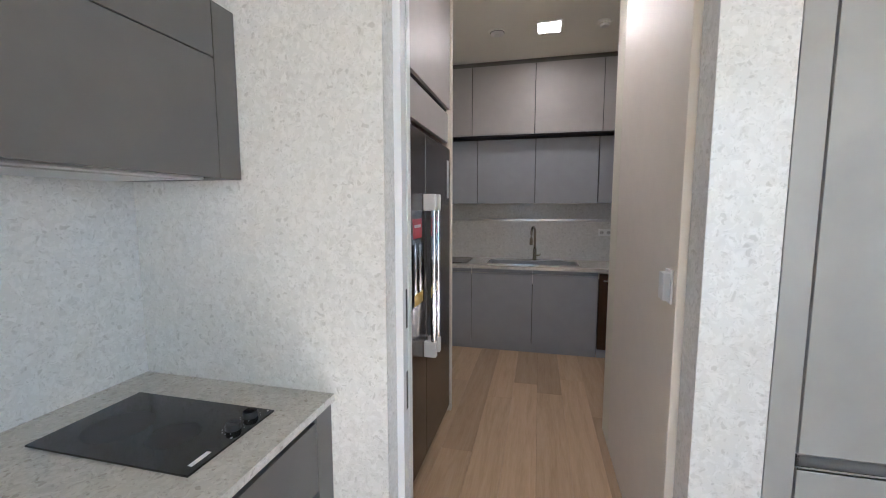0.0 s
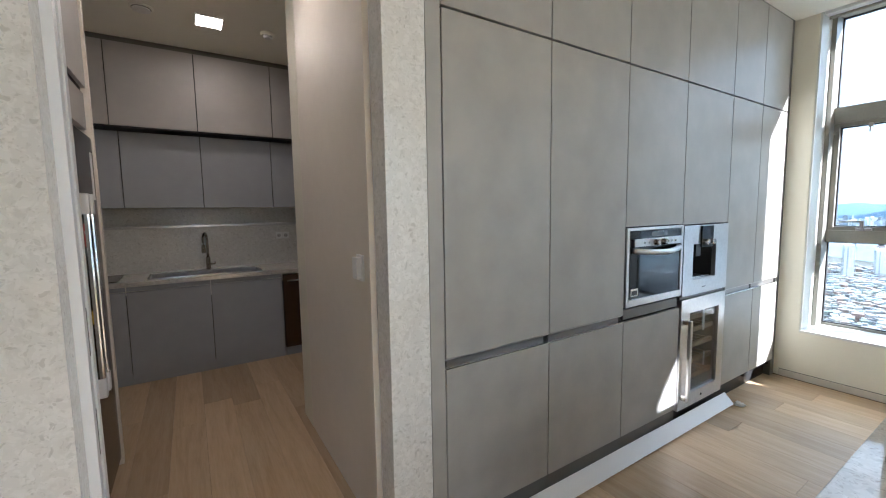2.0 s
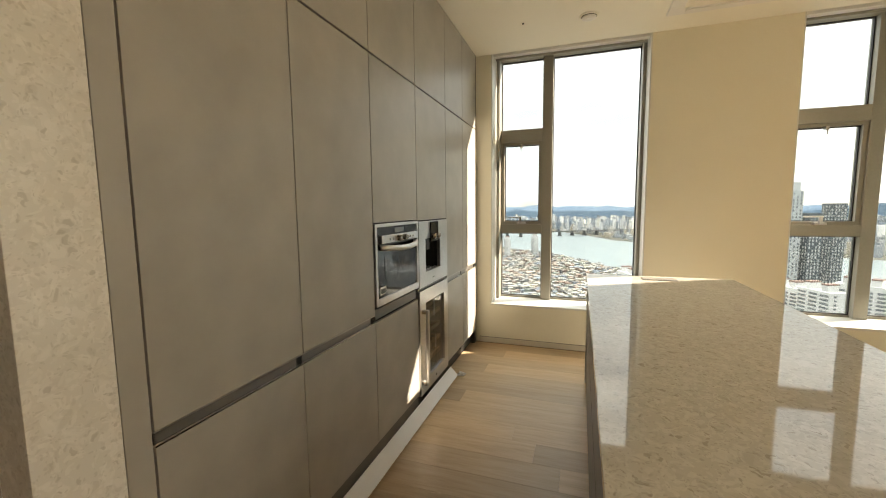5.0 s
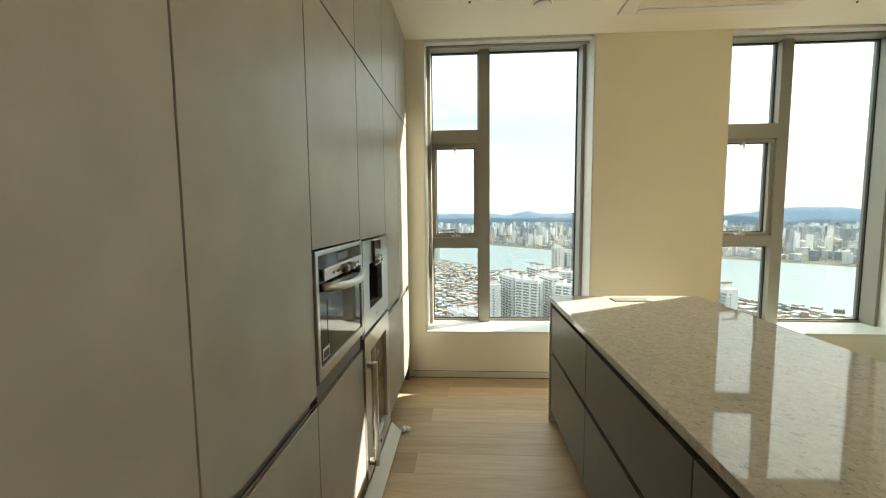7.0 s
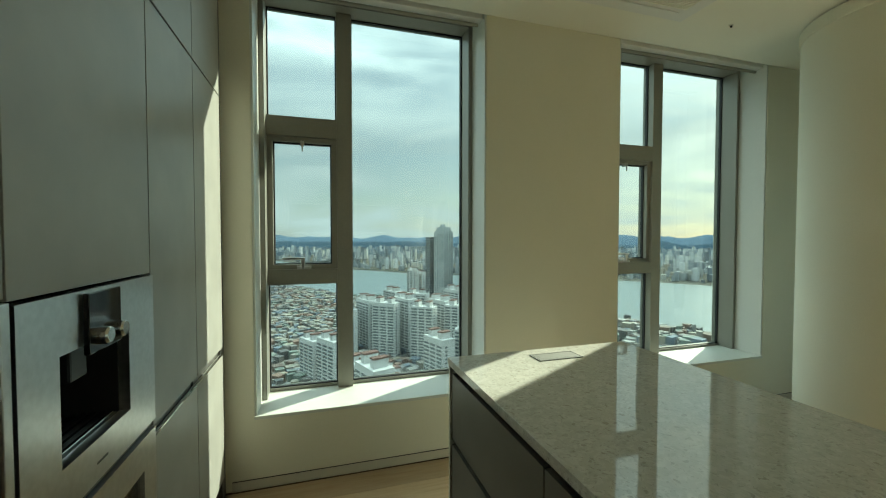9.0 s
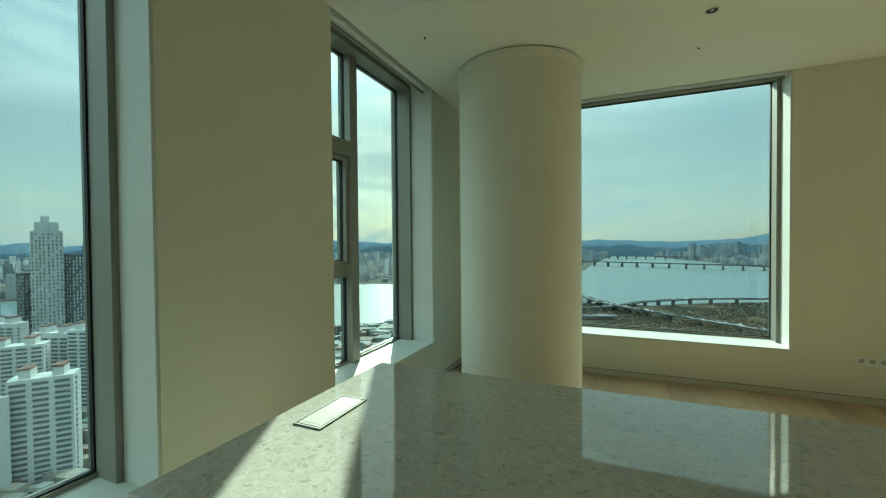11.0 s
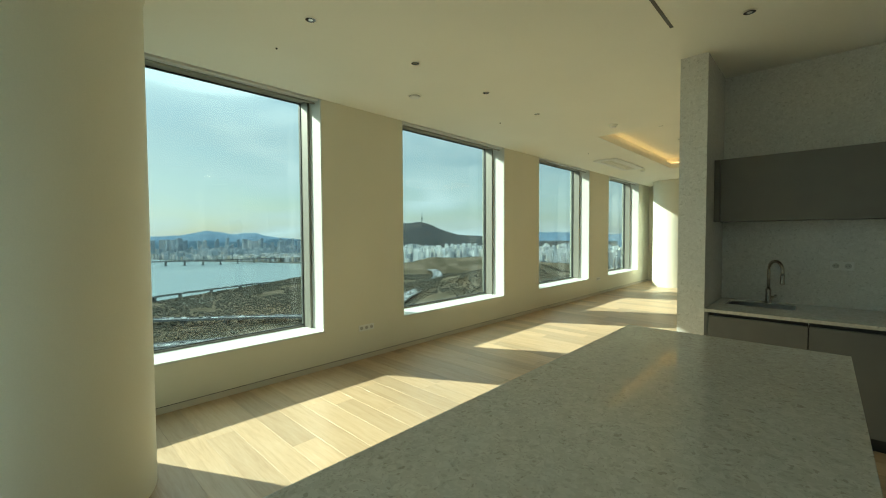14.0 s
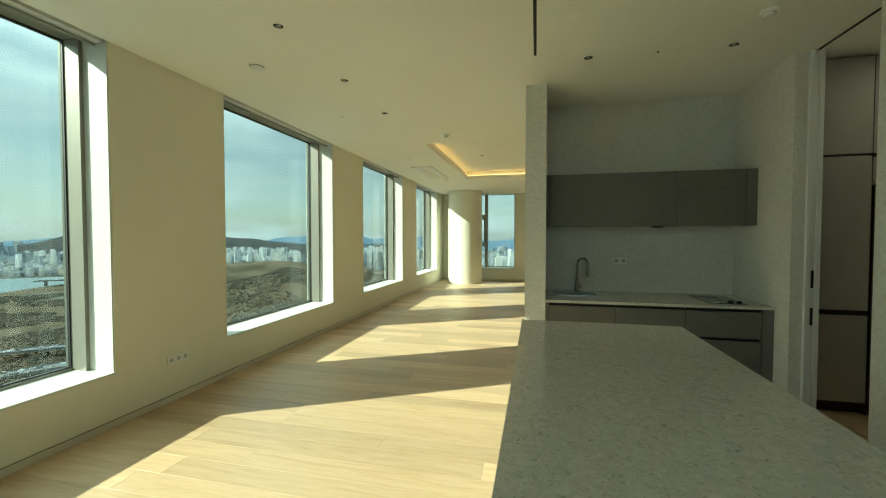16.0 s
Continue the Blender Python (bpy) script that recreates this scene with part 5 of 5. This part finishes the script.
field("city_towers", 1500, -75, -30, 1500, 2800, (9, 17), (28, 72), M_TOWERS, "dense white apartment towers under the wooded hill", "city", lambda b, d: d > near_bank(b) + 60 or b < -33, cluster=0.003)
field("city_towers", 800, -130, -75, 1000, 2600, (10, 20), (30, 74), M_TOWERS, "dense white apartment towers beyond the park", "city")
field("small_houses", 8500, 79, 112, 240, 1120, (4.5, 9.5), (4, 11), M_HOUSE, "sea of low houses with coloured roofs", "houses", dry)
field("small_houses", 1400, 40, 82, 500, 1100, (5, 12), (5, 18), M_HOUSE, "low houses and roofs near the river", "houses", dry)
field("small_houses", 1100, 40, 92, 170, 500, (5, 10), (4, 10), M_HOUSE, "low roofs and sheds between the apartment blocks", "houses", dry)
field("small_houses", 300, 20, 40, 300, 620, (8, 18), (4, 12), M_HOUSE, "low sheds along the riverside road", "houses", dry)

def clump_mesh(name, clumps, mat):
    """Small uneven round clumps (x, y, z, radius) in one mesh."""
    bm = bmesh.new()
    bmesh.ops.create_icosphere(bm, subdivisions=1, radius=1.0)
    unit = np.array([v.co[:] for v in bm.verts])
    tri = np.array([[v.index for v in f.verts] for f in bm.faces])
    bm.free()
    c = np.array(clumps, float)
    g = np.random.default_rng(5)
    v = unit[None] * c[:, None, 3:4] * g.uniform(0.6, 1.35, (len(c), len(unit), 1)) * np.array((1, 1, 0.85)) + c[:, None, :3]
    f = (tri[None] + len(unit) * np.arange(len(c))[:, None, None]).reshape(-1, 3)
    me = bpy.data.meshes.new(name)
    me.from_pydata(v.reshape(-1, 3).tolist(), [], f.tolist())
    me.materials.append(mat)
    return new(name, me)


rows = []
for i in range(46000):
    b, d = rng.uniform(-88, 14), math.sqrt(rng.uniform(150 ** 2, 1250 ** 2))
    if not dry(b, d):
        continue
    px, py = polar(b, d)
    if noise.noise(Vector((px, py, 3)) * 0.011) < -0.24:
        continue
    a = rng.uniform(0.8, 1.9)
    ground_z = park_z(b, d)
    for k in range(2):
        rows.append((px + rng.uniform(-3, 3), py + rng.uniform(-3, 3), ground_z + 1.2 + a * (0.5 + 0.6 * k), a * (1.0 - 0.3 * k)))
tagged(clump_mesh("bare_trees", rows, M_TREES), "brown leafless trees scattered over the park", "trees", "", "stuff")


def tower(b, d, w, dep, top, turn, mat, dark, label, crown=0):
    """A high-rise with recessed dark strip, window pairs and a crown."""
    x, y = polar(b, d)
    t = empty("high_rise", x, y, GZ, label, "tower", "pair of slim high-rise towers")
    block_mesh("wall", [(x, y, GZ, w, dep, top - GZ, turn)], mat, t)
    if crown:
        block_mesh("crown", [(x, y, top, w * 0.75, dep * 0.75, crown, turn), (x + w * 0.2, y, top + crown, w * 0.25, dep * 0.3, crown * 0.7, turn)], mat, t)
    c, s = math.cos(turn), math.sin(turn)
    rows = []
    floors = int((top - GZ) / 3.6)
    for fl in range(2, floors):
        for side in (-1, 1):
            for u in (-0.36, -0.12, 0.12, 0.36):
                if (fl * 7 + int(u * 50)) % 5 == 0:
                    continue
                lx, ly = u * w, side * (dep / 2 + 0.05)
                rows.append((x + lx * c - ly * s, y + lx * s + ly * c, GZ + fl * 3.6, w * 0.09, 0.3, 2.2, turn))
                lx, ly = side * (w / 2 + 0.05), u * dep
                rows.append((x + lx * c - ly * s, y + lx * s + ly * c, GZ + fl * 3.6, 0.3, dep * 0.09, 2.2, turn))
    tagged(block_mesh("window_grid", rows, M_TOWER_D if not dark else M_APT, t), "", "", "", "stuff")
    return t


tower(72.8, 600, 20, 20, 11, 0.5, M_TOWER, False, "slim grey high-rise with small windows", 6)
tower(74.5, 612, 10, 16, 2, 0.5, M_TOWER_D, True, "dark slab side of a high-rise")
tower(68.2, 575, 16, 18, 16, 0.4, M_TOWER, False, "taller slim grey high-rise with small windows", 9)
tower(66.3, 585, 12, 16, -8, 0.4, M_TOWER_D, True, "dark clad high-rise with white windows", 0)
tower(69.6, 590, 8, 15, -26, 0.4, M_TOWER_D, True, "lower dark clad high-rise wing", 0)
tower(64.6, 640, 14, 16, 2, 0.4, M_TOWER_D, True, "dark clad high-rise behind the pair", 0)


def apartment(b, d, w, dep, h, turn, label):
    """A slab block: walls, balcony bands with glass, stair tower and red roof house."""
    x, y = polar(b, d)
    a = empty("apartment_block", x, y, GZ, label, "apartment block", "white apartment blocks below")
    block_mesh("wall", [(x, y, GZ, w, dep, h, turn)], M_APT, a)
    c, s = math.cos(turn), math.sin(turn)

    def at(lx, ly):
        return x + lx * c - ly * s, y + lx * s + ly * c
    bands, rails = [], []
    for fl in range(int(h / 2.9) - 1):
        z = GZ + 2.5 + fl * 2.9
        for side in (-1, 1):
            n = max(2, int(w / 7))
            for i in range(n):
                lx = (i + 0.5) / n * w - w / 2
                bands.append((*at(lx, side * (dep / 2 + 0.1)), z, w / n * 0.72, 0.4, 1.5, turn))
            bands.append((*at(side * (w / 2 + 0.1), dep * 0.2), z, 0.4, dep * 0.16, 1.3, turn))
    tagged(block_mesh("window_band", bands, M_APT_WIN, a), "", "", "", "stuff")
    block_mesh("roof_house", [(*at(w * 0.25, 0), GZ + h, w * 0.18, dep * 0.7, 4.5, turn), (*at(-w * 0.25, 0), GZ + h, w * 0.18, dep * 0.7, 4.5, turn)], M_APT, a)
    block_mesh("roof", [(*at(w * 0.25, 0), GZ + h + 4.5, w * 0.19, dep * 0.74, 0.9, turn), (*at(-w * 0.25, 0), GZ + h + 4.5, w * 0.19, dep * 0.74, 0.9, turn)], M_APT_ROOF, a)
    return a


LBL = "white slab apartment block with red roof houses"
for b, d, w, h, turn in ((86.3, 430, 22, 52, 0.35), (83.6, 440, 30, 60, 0.35), (81.0, 415, 26, 60, 0.9), (78.2, 430, 30, 62, 0.35), (75.6, 400, 24, 58, 0.9), (73.2, 430, 32, 60, 0.35),
                         (70.4, 405, 30, 58, 0.9), (67.6, 430, 30, 60, 0.35), (65.0, 400, 26, 64, 0.35), (62.0, 430, 30, 66, 0.9), (58.5, 430, 30, 60, 0.3), (80.0, 520, 30, 58, 0.35), (76.5, 510, 28, 56, 0.9),
                         (71.2, 515, 30, 60, 0.35), (88.5, 330, 26, 46, 0.5), (91.0, 360, 24, 40, 0.5), (77.2, 700, 20, 70, 0.3), (75.9, 715, 20, 62, 0.3), (94.2, 1010, 30, 58, 0.3), (96.0, 1060, 30, 52, 0.3), (102.0, 960, 40, 60, 0.3), (99.8, 1000, 30, 50, 0.3), (84.5, 300, 24, 34, 0.5), (80.5, 290, 30, 30, 0.2), (82.6, 212, 22, 60, 0.35), (78.6, 205, 24, 50, 0.9), (73.4, 300, 24, 52, 0.35), (68.6, 300, 26, 58, 0.9)):
    apartment(b, d, w, 12, h, turn, LBL)


def bridge(p0, p1, z, width, piers, label, name="bridge"):
    a, b = Vector((*p0, z)), Vector((*p1, z))
    m, L = (a + b) / 2, (b - a).length
    ang = math.atan2(b.y - a.y, b.x - a.x)
    br = empty(name, m.x, m.y, GZ, label, "bridge")
    block_mesh("deck", [(m.x, m.y, z - 2.5, L, width, 2.5, ang)], M_CONC, br)
    block_mesh("railing", [(m.x - math.sin(ang) * o, m.y + math.cos(ang) * o, z, L, 0.6, 1.2, ang) for o in (-width / 2 + 0.3, width / 2 - 0.3)], M_CONC, br)
    for i in range(piers):
        p = a.lerp(b, (i + 0.5) / piers)
        ob = block_mesh("pier", [(p.x, p.y, GZ - 1, 6, width * 0.8, z - 2.5 - GZ + 1, ang), (p.x, p.y, GZ - 1, 11, width * 0.95, 4, ang)], M_CONC, br)


bridge((1560, 470), (2060, -300), GZ + 20, 22, 15, "long grey road bridge on stout piers")
bridge((2350, 700), (2750, -150), GZ + 20, 20, 14, "distant grey road bridge over the river")
bridge((330, -2250), (-960, -1840), GZ + 20, 24, 20, "long grey river bridge on many piers")
bridge((420, -3150), (-720, -2850), GZ + 20, 22, 20, "distant river bridge on many piers")
bridge((470, -3900), (-600, -3700), GZ + 20, 22, 18, "far thin river bridge under the hills")


def road(points, z0, z1, width, label, lift=True, cars=0):
    """A road along a smooth line through a few points, on columns where lifted."""
    pts = [Vector(p) for p in points]
    line = []
    for i in range(len(pts) - 1):
        p0, p1, p2, p3 = pts[max(i - 1, 0)], pts[i], pts[i + 1], pts[min(i + 2, len(pts) - 1)]
        for k in range(12):
            t = k / 12
            line.append(0.5 * ((2 * p1) + (p2 - p0) * t + (2 * p0 - 5 * p1 + 4 * p2 - p3) * t * t + (3 * p1 - p0 - 3 * p2 + p3) * t ** 3))
    line.append(pts[-1])
    n = len(line)
    r = empty("viaduct" if lift else "road", line[n // 2].x, line[n // 2].y, GZ, label, "road")
    deck, cols, car = [], [], []
    for i in range(n - 1):
        a, b = line[i], line[i + 1]
        d = b - a
        m = (a + b) / 2
        z = z0 + (z1 - z0) * i / n
        ang = math.atan2(d.y, d.x)
        deck.append((m.x, m.y, z - 1.6, d.length * 1.04, width, 1.6, ang))
        for o in (-1, 1):
            deck.append((m.x - math.sin(ang) * o * width / 2, m.y + math.cos(ang) * o * width / 2, z, d.length * 1.04, 0.5, 1.1, ang))
        if lift and i % 3 == 1:
            cols.append((m.x, m.y, GZ - 1, 5, width * 0.55, z - GZ - 0.6, ang))
        for k in range(cars):
            o = rng.choice((-0.33, -0.15, 0.15, 0.33)) * width
            q = a.lerp(b, rng.random())
            car.append((q.x - math.sin(ang) * o, q.y + math.cos(ang) * o, z, 4.6, 2.0, 1.6, ang))
    tagged(block_mesh("roadway", deck, M_ROAD, r), "", "", "", "stuff")
    if cols:
        tagged(block_mesh("columns", cols, M_CONC, r), "", "", "", "stuff")
    if car:
        tagged(block_mesh("traffic", car, island_tones("cars", [(0.6, 0.6, 0.6), (0.05, 0.05, 0.06), (0.3, 0.3, 0.32), (0.7, 0.7, 0.68)], 0.4), r), "", "", "", "stuff")


road([(330, -1180), (116, -960), (20, -800), (-90, -700), (-260, -560), (-420, -380)], GZ + 12, GZ + 9, 15, "wide elevated riverside expressway on columns", True, 3)
road([(240, -700), (90, -720), (10, -770), (-60, -860), (-190, -940), (-420, -1010)], GZ + 10, GZ + 10, 9, "curving slip road on thin columns", True, 1)
road([(-760, -1260), (-930, -1090), (-900, -900), (-690, -690), (-480, -560), (-300, -420)], GZ + 14, GZ + 12, 26, "broad curving expressway full of cars", True, 9)
road([(700, -320), (480, -420), (330, -500), (150, -640), (0, -700)], GZ + 5, GZ + 5, 16, "riverside road with passing cars", True, 3)
road([(-60, -560), (-190, -500), (-330, -420), (-480, -300)], GZ + 3, GZ + 3, 20, "park road between brown lawns", False, 2)


# ---------------------------------------------------------------- floor planks
PW = 0.192
rng = random.Random(3)
fl = tagged(new("floor"), "wide oak planks with a satin finish", "floor", "", "structure")
shared = {}


def plank_mesh(length, w=PW):
    key = (round(length, 2), round(w, 3))
    if key not in shared:
        bm = bmesh.new()
        c, L = 0.0005, key[0]
        lo = [bm.verts.new(p) for p in ((0.0004, 0.0004, -0.011), (w - 0.0004, 0.0004, -0.011), (w - 0.0004, L - 0.0004, -0.011), (0.0004, L - 0.0004, -0.011))]
        mid = [bm.verts.new((v.co.x, v.co.y, -c)) for v in lo]
        top = [bm.verts.new((v.co.x + (c if v.co.x < w / 2 else -c), v.co.y + (c if v.co.y < L / 2 else -c), 0.0)) for v in lo]
        for a, b in ((lo, mid), (mid, top)):
            for i in range(4):
                bm.faces.new((a[i], a[(i + 1) % 4], b[(i + 1) % 4], b[i]))
        bm.faces.new(top)
        me = bpy.data.meshes.new("plank")
        bm.to_mesh(me)
        bm.free()
        me.materials.append(M_FLOOR)
        shared[key] = me
    return shared[key]


rest = []
count = 0
i = 0
x = XE - 0.02
while x > XW - 0.2:
    x0 = x - PW
    y = YS - rng.choice((0.0, 0.45, 0.9, 1.35, 0.2))
    top_y = 3.6 if x0 > -2.3 else 3.0
    while y < top_y:
        L = rng.choice((1.5, 1.8, 2.1, 2.1))
        e = min(y + L, top_y)
        s = max(y, YS)
        if e - s > 0.05:
            if count < 300 and x0 > -4.6:
                ob = new("plank", plank_mesh(round(e - s, 2)))
                ob.location = (x0, s, 0)
                ob.parent = fl
                count += 1
            else:
                rest.append((x0 + PW / 2, (s + e) / 2, -0.011, PW - 0.0016, e - s - 0.0016, 0.011, 0.0))
        y += L
    x -= PW
tagged(block_mesh("far_planks", rest, M_FLOOR, fl), "", "", "", "stuff")
